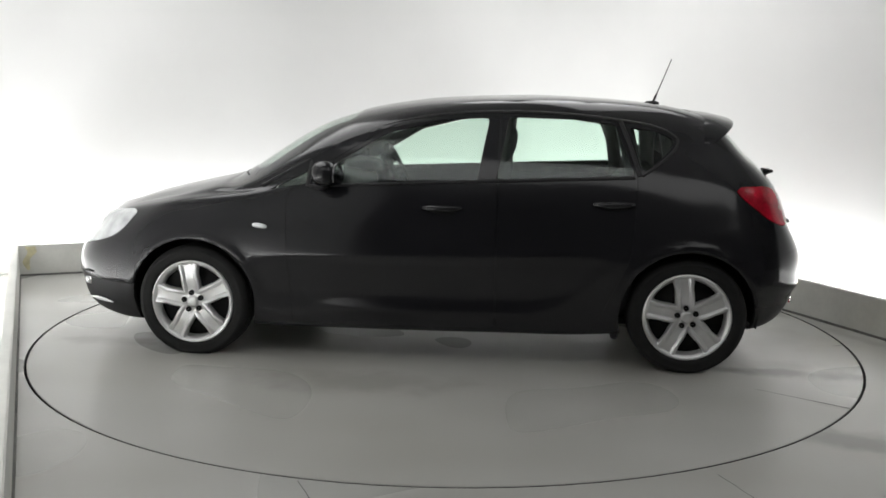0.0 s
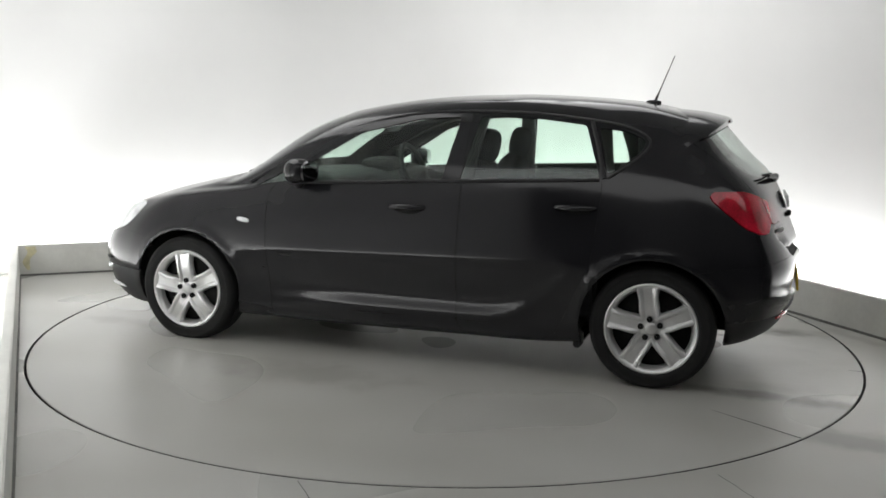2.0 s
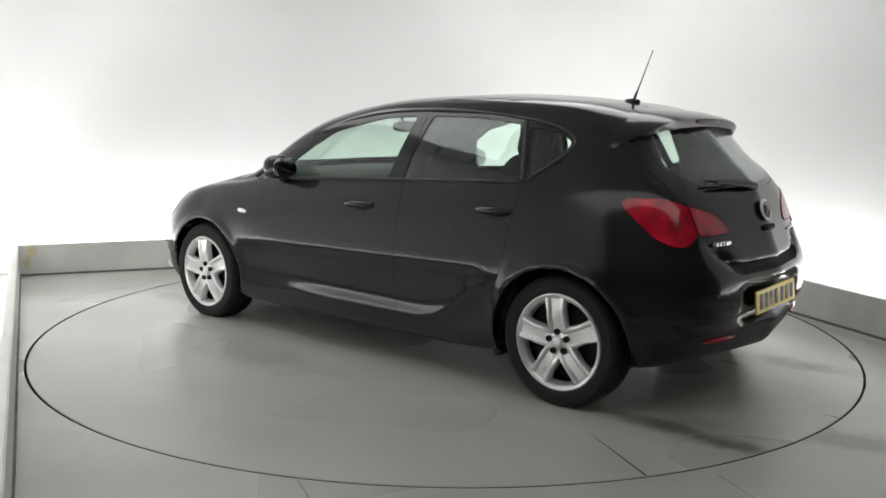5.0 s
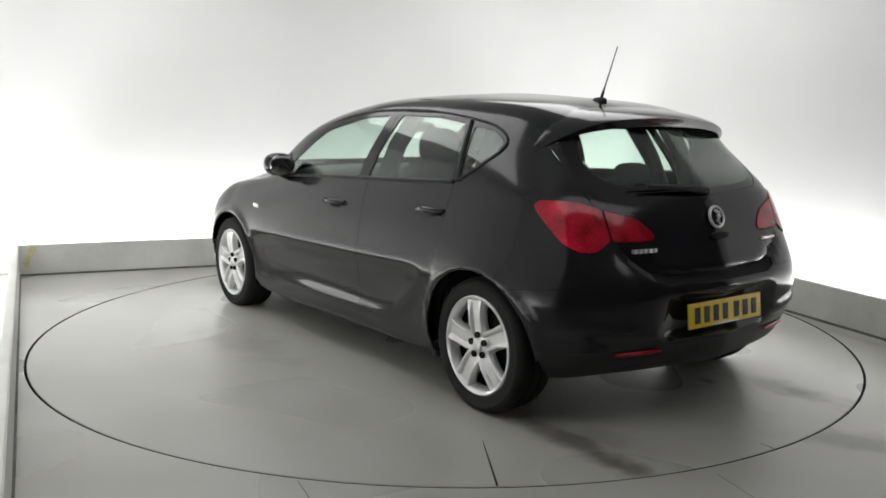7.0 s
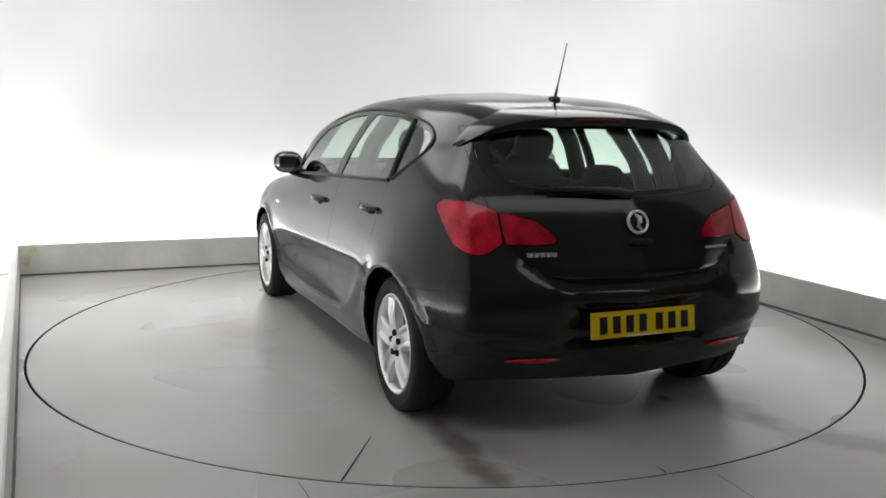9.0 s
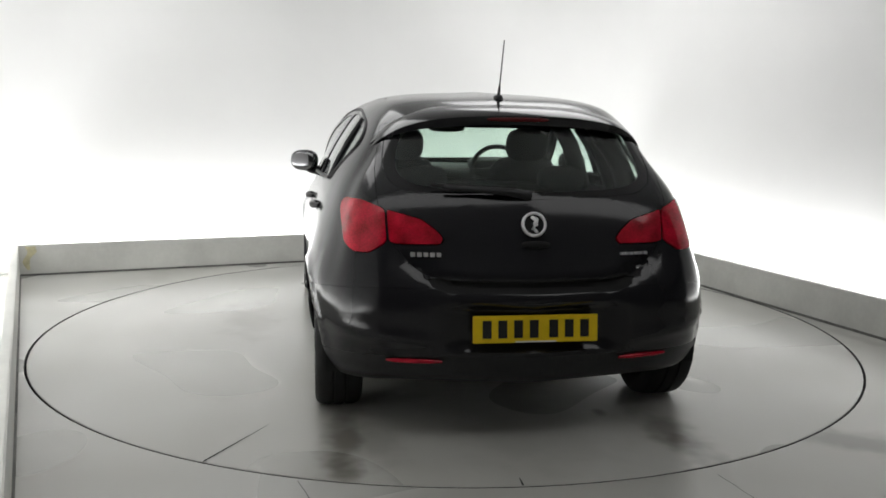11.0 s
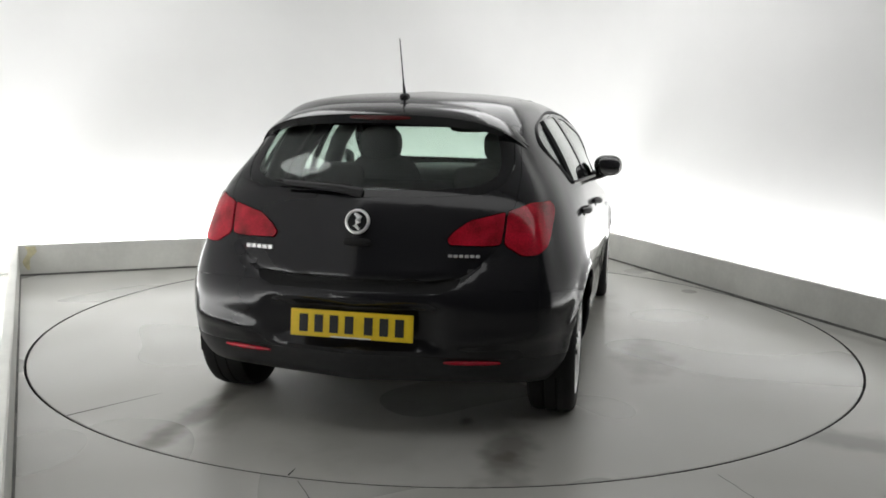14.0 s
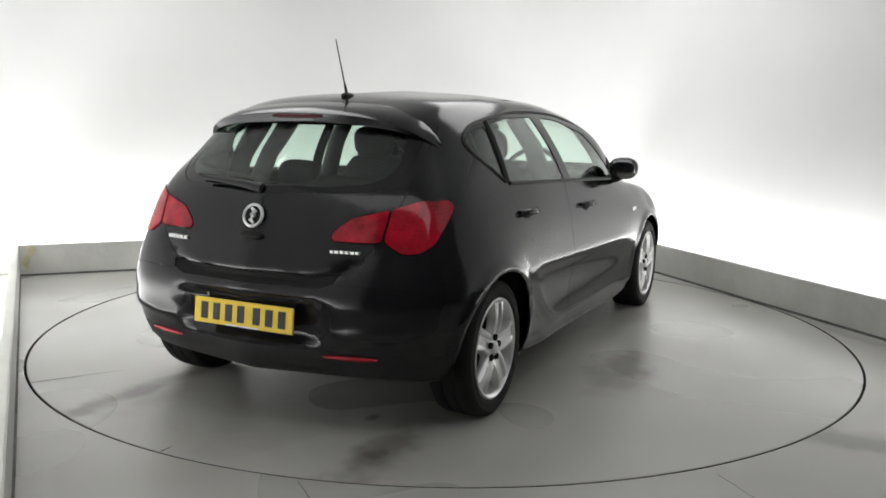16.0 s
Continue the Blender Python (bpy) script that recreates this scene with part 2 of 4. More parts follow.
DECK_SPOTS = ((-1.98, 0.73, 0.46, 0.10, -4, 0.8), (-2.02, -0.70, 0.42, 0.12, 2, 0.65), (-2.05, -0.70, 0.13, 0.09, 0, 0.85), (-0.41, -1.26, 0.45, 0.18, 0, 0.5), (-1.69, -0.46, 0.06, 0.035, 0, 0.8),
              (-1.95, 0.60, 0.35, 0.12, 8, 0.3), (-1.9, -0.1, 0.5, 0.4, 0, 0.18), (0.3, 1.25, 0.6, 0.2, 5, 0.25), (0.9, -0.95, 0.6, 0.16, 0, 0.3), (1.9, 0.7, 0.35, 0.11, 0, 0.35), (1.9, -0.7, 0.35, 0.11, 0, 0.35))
FLOOR_SPOTS = ((1.78, -1.93, 0.34, 0.14, -28, 0.5), (2.15, 0.95, 0.9, 0.09, -66, 0.35), (2.52, 0.0, 0.5, 0.07, -66, 0.3), (1.1, -2.75, 0.5, 0.2, 10, 0.22), (-2.35, 1.5, 0.5, 0.12, 112, 0.12))


def build_turntable():
    table = tagged(new("turntable"), "round grey painted turntable set flush in the floor", "turntable")
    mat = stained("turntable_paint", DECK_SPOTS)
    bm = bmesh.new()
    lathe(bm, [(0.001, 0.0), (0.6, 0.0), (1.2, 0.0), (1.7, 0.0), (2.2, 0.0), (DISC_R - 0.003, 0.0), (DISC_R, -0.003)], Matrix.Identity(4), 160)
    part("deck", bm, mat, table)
    bm = bmesh.new()
    # the deck's edge is coloured near black to darken the gap round it
    lathe(bm, [(DISC_R - 0.0005, -0.003), (DISC_R - 0.0005, -0.06)], Matrix.Identity(4), 160)
    part("deck_rim", bm, PIT, table, "edge of the deck, coloured dark as shade in the gap")
    # welded seams run in from the rim
    for turn, inner, w in ((148.4, 0.46, 0.0040), (178.0, 0.07, 0.0035)):
        bm = bmesh.new()
        rows = []
        for k in range(13):
            t = k / 12
            ww = w * (1 - t) ** 0.6 + 0.0006
            rows.append([bm.verts.new((DISC_R - 0.002 - inner * t, sgn * ww, 0.0015)) for sgn in (-1, 1)])
        for A, B in zip(rows, rows[1:]):
            bm.faces.new((A[0], A[1], B[1], B[0]))
        ob = part("deck_seam", bm, PIT, table, "dark open seam in the deck")
        ob.matrix_local = pose(0, 0, 0, 0, 0, turn)
    return table


build_wall()
kerb("kerb_left", KERB_L - 0.05, KERB_L, MOUTH, KERB_B, "low off-white painted kerb hiding strip lights")
kerb("kerb_back", KERB_L - 0.05, KERB_R + 0.05, KERB_B, KERB_B + 0.05, "low off-white painted kerb hiding strip lights")
kerb("kerb_right", KERB_R, KERB_R + 0.05, MOUTH, KERB_B, "low off-white painted kerb hiding strip lights")


def kerb_joint(name, u0, u1, v0, v1):
    bm = bmesh.new()
    box(bm, u0, u1, v0, v1, 0.0, 0.014)
    for v in bm.verts:
        v.co = bay(*v.co)
    tagged(part(name, bm, JOINT, smooth=False), "dirty dark sealant joint along the kerb's foot", "sealant", kind="structure")


kerb_joint("trim_left", KERB_L, KERB_L + 0.010, MOUTH, KERB_B - 0.012)
kerb_joint("trim_back", KERB_L, KERB_R, KERB_B - 0.012, KERB_B)
kerb_joint("trim_right", KERB_R - 0.012, KERB_R, MOUTH, KERB_B - 0.012)


def build_tape_mark():
    """A torn remnant of yellowed tape on the back kerb, by the corner."""
    bm = bmesh.new()
    rnd = random.Random(4)
    rows = []
    n = 9
    for k in range(n + 1):
        t = k / n
        u = KERB_L + 0.045 + 0.02 * math.sin(7 * t)
        w = 0.085 * (1 - 0.75 * t) + rnd.uniform(-0.012, 0.012)
        z = KERB_H - 0.012 - 0.19 * t
        rows.append([bm.verts.new(bay(uu, KERB_B - y, z)) for uu, y in ((u, 0.0), (u, 0.0025), (u + w, 0.0025), (u + w, 0.0))])
    for A, B in zip(rows, rows[1:]):
        for k in range(3):
            bm.faces.new((A[k], A[k + 1], B[k + 1], B[k]))
    tagged(part("tape_mark", bm, TAPE, smooth=False), "torn yellowed tape stuck to the pale kerb", "tape")




def floor_crack(x0, y0, x1, y1):
    """A hairline joint in the concrete outside the turntable."""
    bm = bmesh.new()
    a, b = Vector((x0, y0, 0.001)), Vector((x1, y1, 0.001))
    n = (b - a).normalized().cross(Vector((0, 0, 1))) * 0.0022
    rows = []
    for k in range(9):
        p = a.lerp(b, k / 8) + n * random.uniform(-1.2, 1.2)
        w = 1 - abs(k / 8 - 0.35) * 0.9
        rows.append((bm.verts.new(p - n * w), bm.verts.new(p + n * w)))
    for A, B in zip(rows, rows[1:]):
        bm.faces.new((A[0], A[1], B[1], B[0]))
    tagged(part("floor_joint", bm, JOINT, smooth=False), "hairline dark joint in the grey floor", "floor joint", kind="structure")


floor_crack(-0.536, -2.422, -0.406, -2.723)
floor_crack(1.064, -2.291, 1.160, -2.577)
build_tape_mark()
build_floor()
turntable = build_turntable()


# ---- the car: x forward, y to its left, z up, origin on the ground between the axles ----
AXLE = 1.338
AXLE_F = 1.362                                  # front axle
HUB_Z = 0.308
HUB_Z_F = 0.299                                 # the nose sits a little low

# Lines of the left half of the body, nose to tail, one point a station, (x, y, z).
LINE_UNDERSIDE_MIDDLE = [(2.0, 0, 0.19), (1.95, 0.3, 0.19), (1.7, 0.4, 0.18), (1.34, 0.4, 0.18), (1.0, 0.4, 0.17), (0.6, 0.4, 0.17), (0.15, 0.4, 0.17), (-0.35, 0.4, 0.17), (-0.8, 0.4, 0.18), (-1.34, 0.4, 0.2), (-1.7, 0.35, 0.21), (-1.85, 0.25, 0.25), (-1.9, 0, 0.25)]
LINE_UNDERSIDE_EDGE = [(2.2, 0, 0.2), (2.08, 0.48, 0.2), (1.74, 0.74, 0.18), (1.34, 0.78, 0.17), (1.0, 0.8, 0.165), (0.6, 0.82, 0.165), (0.15, 0.82, 0.165), (-0.35, 0.82, 0.17), (-0.8, 0.82, 0.18), (-1.34, 0.78, 0.22), (-1.66, 0.72, 0.215), (-1.865, 0.53, 0.255), (-1.97, 0, 0.255)]
LINE_SILL = [(2.27, 0, 0.28), (2.13, 0.56, 0.28), (1.76, 0.83, 0.25), (1.34, 0.875, 0.23), (1.0, 0.878, 0.225), (0.6, 0.878, 0.225), (0.15, 0.88, 0.23), (-0.35, 0.88, 0.235), (-0.8, 0.885, 0.24), (-1.34, 0.88, 0.28), (-1.70, 0.82, 0.29), (-1.915, 0.585, 0.33), (-2.03, 0, 0.33)]
LINE_LOWER_FLANK = [(2.30, 0, .42), (2.15, .59, .42), (1.77, .86, .40), (1.34, .905, .40), (1.00, .885, .39), (.60, .880, .385), (.15, .882, .385), (-.35, .885, .39), (-.80, .895, .40), (-1.34, .91, .43), (-1.73, .84, .46), (-1.95, .617, .48), (-2.04, 0, .48)]
LINE_FLANK_CREASE = [(2.30, 0, .52), (2.12, .60, .54), (1.74, .865, .57), (1.34, .912, .62), (1.00, .908, .56), (.60, .908, .555), (.15, .908, .56), (-.35, .91, .57), (-.80, .91, .59), (-1.34, .918, .65), (-1.73, .843, .62), (-1.955, .622, .62), (-2.048, 0, .635)]
LINE_UPPER_FLANK = [(2.28, 0, .60), (2.04, .60, .64), (1.68, .845, .71), (1.34, .885, .74), (1.00, .89, .74), (.60, .89, .745), (.15, .89, .76), (-.35, .89, .78), (-.80, .885, .80), (-1.34, .865, .83), (-1.68, .79, .82), (-1.875, .635, .79), (-1.995, 0, .78)]
LINE_WAIST = [(2.245, 0, .668), (1.975, .58, .735), (1.60, .79, .81), (1.34, .82, .85), (1.02, .82, .885), (.60, .835, .925), (.15, .84, .96), (-.35, .84, .985), (-.80, .83, 1.01), (-1.28, .79, 1.03), (-1.57, .745, 1.01), (-1.780, .605, 1.005), (-1.885, 0, 1.03)]
LINE_WINDOW_MIDDLE_BONNET_SIDE = [(2.205, 0, .712), (1.91, .54, .772), (1.56, .70, .848), (1.30, .73, .89), (1.03, .76, .925), (.56, .785, 1.06), (.10, .762, 1.16), (-.37, .75, 1.185), (-.80, .735, 1.20), (-1.22, .70, 1.19), (-1.48, .65, 1.165), (-1.630, .53, 1.17), (-1.735, 0, 1.185)]
LINE_ROOF_RAIL = [(2.155, 0, 0.750), (1.86, 0.48, 0.799), (1.53, 0.6, 0.867), (1.28, 0.64, 0.924), (1.05, 0.69, 0.960), (0.54, 0.700, 1.222), (0.05, 0.640, 1.353), (-0.4, 0.605, 1.383), (-0.8, 0.595, 1.383), (-1.22, 0.575, 1.353), (-1.42, 0.56, 1.300), (-1.525, 0.44, 1.318), (-1.6, 0, 1.335)]
LINE_ROOF_SIDE = [(2.115, 0, 0.757), (1.86, 0.3, 0.822), (1.55, 0.36, 0.895), (1.31, 0.38, 0.947), (1.17, 0.4, 0.980), (0.69, 0.4, 1.278), (0.15, 0.42, 1.412), (-0.38, 0.43, 1.447), (-0.8, 0.42, 1.445), (-1.2, 0.42, 1.417), (-1.46, 0.4, 1.36), (-1.54, 0.3, 1.345), (-1.58, 0, 1.357)]
LINE_MIDDLE_LINE = [(2.08, 0, 0.768), (1.88, 0, 0.834), (1.57, 0, 0.910), (1.35, 0, 0.959), (1.23, 0, 1.002), (0.74, 0, 1.300), (0.22, 0, 1.435), (-0.36, 0, 1.475), (-0.8, 0, 1.467), (-1.18, 0, 1.438), (-1.44, 0, 1.384), (-1.53, 0, 1.36), (-1.565, 0, 1.363)]
BODY_LINES = [LINE_UNDERSIDE_MIDDLE, LINE_UNDERSIDE_EDGE, LINE_SILL, LINE_LOWER_FLANK, LINE_FLANK_CREASE, LINE_UPPER_FLANK, LINE_WAIST, LINE_WINDOW_MIDDLE_BONNET_SIDE, LINE_ROOF_RAIL, LINE_ROOF_SIDE, LINE_MIDDLE_LINE]


def catmull(P, n):
    """Points along a smooth line through the rows of P, n to a span."""
    P = np.asarray(P, float)
    Q = np.concatenate([2 * P[:1] - P[1:2], P, 2 * P[-1:] - P[-2:-1]])
    out = []
    for i in range(len(P) - 1):
        a, b, c, d = Q[i:i + 4]
        for t in np.arange(n) / n:
            out.append(0.5 * (2 * b + (c - a) * t + (2 * a - 5 * b + 4 * c - d) * t * t + (3 * b - a - 3 * c + d) * t ** 3))
    out.append(P[-1])
    return np.array(out)


def body_shell():
    L = np.array(BODY_LINES)
    L[..., 0] += 0.03 * np.clip((L[..., 0] - 0.7) / 0.5, 0, 1)                              # line, station, xyz
    L[..., 1] *= 1 + 0.035 * np.clip((L[..., 0] + 0.4) / 1.3, 0, 1) + 0.025 * np.clip((L[..., 0] - 1.5) / 0.4, 0, 1)
    L[8:11, 4:7, 0] += 0.025
    L[8:11, 5, 2] += 0.008
    L[0:3, 0:3, 2] -= 0.03
    L = catmull(L, 8)                                     # finer across
    L = np.swapaxes(catmull(np.swapaxes(L, 0, 1), 12), 0, 1)
    L[..., 1] = np.maximum(L[..., 1], 0)
    x, y, z = L[..., 0].copy(), L[..., 1].copy(), L[..., 2].copy()
    flank = (y > 0.8)
    # the blade along the foot of the doors, which climbs to the rear wheel
    foot = 0.285 + 0.30 * np.clip((-0.45 - x) / 0.52, 0, 1) ** 2
    run = np.clip((0.75 - x) / 0.5, 0, 1) * np.clip((x + 1.02) / 0.10, 0, 1)
    d = z - foot
    L[..., 1] += flank * run * 0.013 * np.where(d > 0, np.exp(-(d / 0.055) ** 2), np.exp(-(d / 0.02) ** 2))
    # shoulder crease, crisp on its lower side
    d = z - (0.565 + 0.045 * np.clip((0.9 - x) / 1.8, 0, 1))
    run = np.clip((1.06 - x) / 0.45, 0, 1) * np.clip((x + 1.0) / 0.1, 0, 1)
    L[..., 1] += flank * run * 0.010 * np.where(d > 0, np.exp(-(d / 0.07) ** 2), np.exp(-(d / 0.015) ** 2))
    # lips round the wheel arches
    for cx, cr in ((AXLE_F, 0.362), (-AXLE, 0.374)):
        d = np.hypot(x - cx, z - HUB_Z) - cr
        L[..., 1] += np.clip((y - 0.72) / 0.12, 0, 1) * np.clip((z - 0.25) / 0.1, 0, 1) * 0.013 * np.exp(-(d / 0.022) ** 2)
    # recess for the number plate, crease over it
    rec = np.clip((0.37 - y) / 0.05, 0, 1) * np.clip((z - 0.40) / 0.03, 0, 1) * np.clip((0.605 - z) / 0.03, 0, 1) * (x < -1.9)
    L[..., 0] += 0.034 * rec
    d = z - (0.672 + 0.10 * np.clip((y - 0.30) / 0.2, 0, 1) ** 2)
    L[..., 0] += (x < -1.75) * np.clip((0.56 - y) / 0.08, 0, 1) * 0.028 * np.exp(-(d / 0.022) ** 2)
    # slanted crease on the bumper corners
    d = z - (0.47 - 0.1 * np.clip(0.8 - y, 0, 1))
    L[..., 0] -= (x < -1.6) * np.clip((y - 0.36) / 0.1, 0, 1) * 0.016 * np.where(d < 0, np.exp(-(d / 0.015) ** 2), np.exp(-(d / 0.05) ** 2))
    bm = bmesh.new()
    for s in (1, -1):
        V = [[bm.verts.new((p[0], s * p[1], p[2])) for p in row] for row in L]
        for A, B in zip(V, V[1:]):
            for i in range(len(A) - 1):
                q = (A[i], A[i + 1], B[i + 1], B[i])
                bm.faces.new(q if s < 0 else q[::-1])
    bmesh.ops.remove_doubles(bm, verts=bm.verts, dist=0.0008)
    bmesh.ops.dissolve_degenerate(bm, edges=bm.edges, dist=0.0002)
    bmesh.ops.recalc_face_normals(bm, faces=bm.faces)
    return bm


class Shell:
    """The body's skin, from which panels are cut along straight-edged outlines seen from one side."""

    def __init__(self):
        self.bm = body_shell()
        self.bm.normal_update()
        self.skin = mathutils.kdtree.KDTree(len(self.bm.verts))
        self.out = [v.normal.copy() for v in self.bm.verts]
        for i, v in enumerate(self.bm.verts):
            self.skin.insert(v.co, i)
        self.skin.balance()
        self.tag = self.bm.faces.layers.int.new("region")
        self.names = ["body"]

    def cut(self, name, poly, ax, ay, face_dir, keep=None, facing=0.1):
        """Marks as region name all free faces whose normal turns to face_dir and which lie in the convex poly, in the axes ax, ay."""
        bm, tag = self.bm, self.tag
        ax, ay, fd = Vector(ax).normalized(), Vector(ay).normalized(), Vector(face_dir).normalized()
        n = len(poly)
        area = sum(poly[i][0] * poly[(i + 1) % n][1] - poly[(i + 1) % n][0] * poly[i][1] for i in range(n))
        if area < 0:
            poly = poly[::-1]
        bm.normal_update()
        xs, ys = [p[0] for p in poly], [p[1] for p in poly]
        inside = []
        for f in bm.faces:
            if f[tag] or f.normal.dot(fd) < facing or (keep and not keep(f.calc_center_median())):
                continue
            pa, pb = [v.co.dot(ax) for v in f.verts], [v.co.dot(ay) for v in f.verts]
            if max(pa) >= min(xs) and min(pa) <= max(xs) and max(pb) >= min(ys) and min(pb) <= max(ys):
                inside.append(f)
        for i in range(n):
            (x0, y0), (x1, y1) = poly[i], poly[(i + 1) % n]
            nrm = (ax * (y1 - y0) + ay * (x0 - x1)).normalized()     # points outwards
            # a point on the plane in 3D: solve in the ax, ay frame (both unit, square to each other)
            co = ax * x0 + ay * y0
            geom = list({v for f in inside for v in f.verts}) + list({e for f in inside for e in f.edges}) + inside
            r = bmesh.ops.bisect_plane(bm, geom=geom, dist=1e-5, plane_co=co, plane_no=nrm)
            inside = [f for f in r["geom"] if isinstance(f, bmesh.types.BMFace) and (f.calc_center_median() - co).dot(nrm) < 0]
        self.names.append(name)
        for f in inside:
            f[tag] = len(self.names) - 1

    def outward(self, co):
        """The uncut skin's normal near that place."""
        total = Vector((0, 0, 0))
        for _, i, d in self.skin.find_n(co, 4):
            total += self.out[i] / (d + 0.002)
        return total.normalized()

    def take(self, name, grow=0.0):
        """A bmesh with the faces of that region."""
        k = [i for i, q in enumerate(self.names) if q == name]
        out = bmesh.new()
        made = {}
        for f in self.bm.faces:
            if f[self.tag] in k:
                vs = []
                for v in f.verts:
                    if v not in made:
                        made[v] = out.verts.new(v.co + self.outward(v.co) * grow)
                    vs.append(made[v])
                out.faces.new(vs)
        return out


def rounded(poly, r, seg=3):
    """The polygon with its corners rounded."""
    out, n = [], len(poly)
    for i in range(n):
        p, a, b = Vector(poly[i]), Vector(poly[i - 1]), Vector(poly[(i + 1) % n])
        d = min(r, (a - p).length * 0.45, (b - p).length * 0.45)
        p0, p1 = p + (a - p).normalized() * d, p + (b - p).normalized() * d
        for k in range(seg + 1):
            t = k / seg
            q = p0 * (1 - t) ** 2 + p * 2 * t * (1 - t) + p1 * t * t
            out.append((q.x, q.y))
    return out


def circle(cx, cz, r, n=28):
    return [(cx + r * math.cos(k * math.tau / n), cz + r * math.sin(k * math.tau / n)) for k in range(n)]


X, Y, Z = (1, 0, 0), (0, 1, 0), (0, 0, 1)
GLASS_FRONT = rounded([(.70, 1.005), (.30, 1.245), (-.02, 1.325), (-.255, 1.34), (-.20, .995), (.70, .965)], 0.03)
GLASS_REAR = rounded([(-.365, 1.345), (-.70, 1.338), (-.935, 1.312), (-1.04, 1.045), (-.305, 1.000)], 0.02)
GLASS_QUARTER = rounded([(-1.005, 1.300), (-1.15, 1.283), (-1.25, 1.238), (-1.235, 1.185), (-1.105, 1.075), (-1.075, 1.075)], 0.03)
GLASS_SAIL = rounded([(.95, .925), (.735, 1.03), (.735, .965)], 0.012)
DOOR_FRONT = rounded([(.80, .2), (.84, .9), (.76, .995), (.28, 1.29), (-.02, 1.355), (-.315, 1.365), (-.315, .2)], 0.02)
DOOR_REAR = rounded([(-.321, .2), (-.321, 1.365), (-.965, 1.33), (-1.06, 1.02), (-1.03, .62), (-.84, .2)], 0.05)


def build_body(car):
    sh = Shell()
    for s in (1, -1):
        side = (0, s, 0)
        sd = "left" if s > 0 else "right"
        own = (lambda c, s=s: c.y * s > 0.3)
        for cx, r in ((AXLE_F, 0.352), (-AXLE, 0.362)):
            sh.cut("arch", circle(cx, HUB_Z - 0.005, r), X, Z, side, own, 0.25)
            sh.cut("arch", [(cx - r + .02, 0.1), (cx + r - .02, 0.1), (cx + r - .01, HUB_Z), (cx - r + .01, HUB_Z)], X, Z, side, own, -0.8)
        sh.cut("glass_front_" + sd, GLASS_FRONT, X, Z, side, own)
        sh.cut("glass_rear_" + sd, GLASS_REAR, X, Z, side, own)
        sh.cut("glass_quarter_" + sd, GLASS_QUARTER, X, Z, side, own)
        sh.cut("glass_sail_" + sd, GLASS_SAIL, X, Z, side, own)
        # tail lamp, seen from the rear corner
        q = math.sqrt(0.5)
        ax = (-q, -s * q, 0)
        lamp = [(.572, .975), (.60, .997), (.742, 1.0), (.857, .968), (.903, .838), (.845, .792), (.776, .793), (.70, .825), (.635, .89), (.583, .948)]
        sh.cut("tail_lamp_inner_" + sd, rounded([(.863, .966), (1.0, .930), (1.06, .888), (1.092, .855), (1.087, .832), (.957, .830), (.911, .836)], 0.012), ax, Z, (-q, s * q, 0), lambda c, s=s: c.y * s > 0.2 and c.x < -1.2)
        sh.cut("tail_lamp_" + sd, rounded(lamp, 0.02, 3), ax, Z, (-q, s * q, 0), lambda c, s=s: c.y * s > 0.2 and c.x < -1.2)
        head = [(1.715, .780), (1.75, .792), (1.93, .77), (2.12, .70), (2.15, .59), (2.10, .575), (1.949, .61), (1.847, .643), (1.769, .70)]
        sh.cut("head_lamp_" + sd, rounded(head, 0.03), X, Z, (0.5, s, 0.2), lambda c, s=s: c.y * s > 0.33 and c.x > 1.3)
        sh.cut("front_door_" + sd, DOOR_FRONT, X, Z, side, own)
        sh.cut("rear_door_" + sd, DOOR_REAR, X, Z, side, own)
    screen = rounded([(.62, 1.0), (.40, 1.005), (-.40, 1.005), (-.62, 1.0), (-.54, 1.325), (-.3, 1.37), (.3, 1.37), (.54, 1.325)], 0.03)
    sh.cut("windscreen", screen, Y, Z, (1, 0, 0.6), lambda c: -0.3 < c.x < 1.5, 0.05)
    clear = rounded([(.46, 1.062), (.30, 1.048), (0, 1.042), (-.30, 1.048), (-.46, 1.062), (-.535, 1.10), (-.545, 1.16), (-.50, 1.305), (.50, 1.305), (.545, 1.16), (.535, 1.10)], 0.04)
    sh.cut("rear_window", clear, Y, Z, (-1, 0, 0.3), lambda c: c.x < -1.3, 0.08)
    back = rounded([(.50, 1.035), (.30, 1.021), (0, 1.015), (-.30, 1.021), (-.50, 1.035), (-.572, 1.075), (-.597, 1.14), (-.57, 1.295), (.57, 1.295), (.597, 1.14), (.572, 1.075)], 0.03)
    sh.cut("rear_window_border", back, Y, Z, (-1, 0, 0.3), lambda c: c.x < -1.3, 0.05)
    hatch = rounded([(.43, .705), (.31, .69), (0, .687), (-.31, .69), (-.43, .705), (-.50, .75), (-.56, .82), (-.63, 1.0), (-.63, 1.12), (-.585, 1.31), (.585, 1.31), (.63, 1.12), (.63, 1.0), (.56, .82), (.50, .75)], 0.02)
    sh.cut("tailgate", hatch, Y, Z, (-1, 0, 0.2), lambda c: c.x < -1.3, 0.1)
    sh.cut("tailgate_lip", [(.35, .646), (-.35, .646), (-.42, .670), (-.435, .700), (.435, .700), (.42, .670)], Y, Z, (-1, 0, 0), lambda c: c.x < -1.3, 0.0)
    sh.cut("bonnet", [(2.02, -.5), (2.02, .5), (1.75, .60), (1.08, .66), (1.08, -.66), (1.75, -.60)], X, Y, Z, lambda c: c.z > 0.6, 0.4)
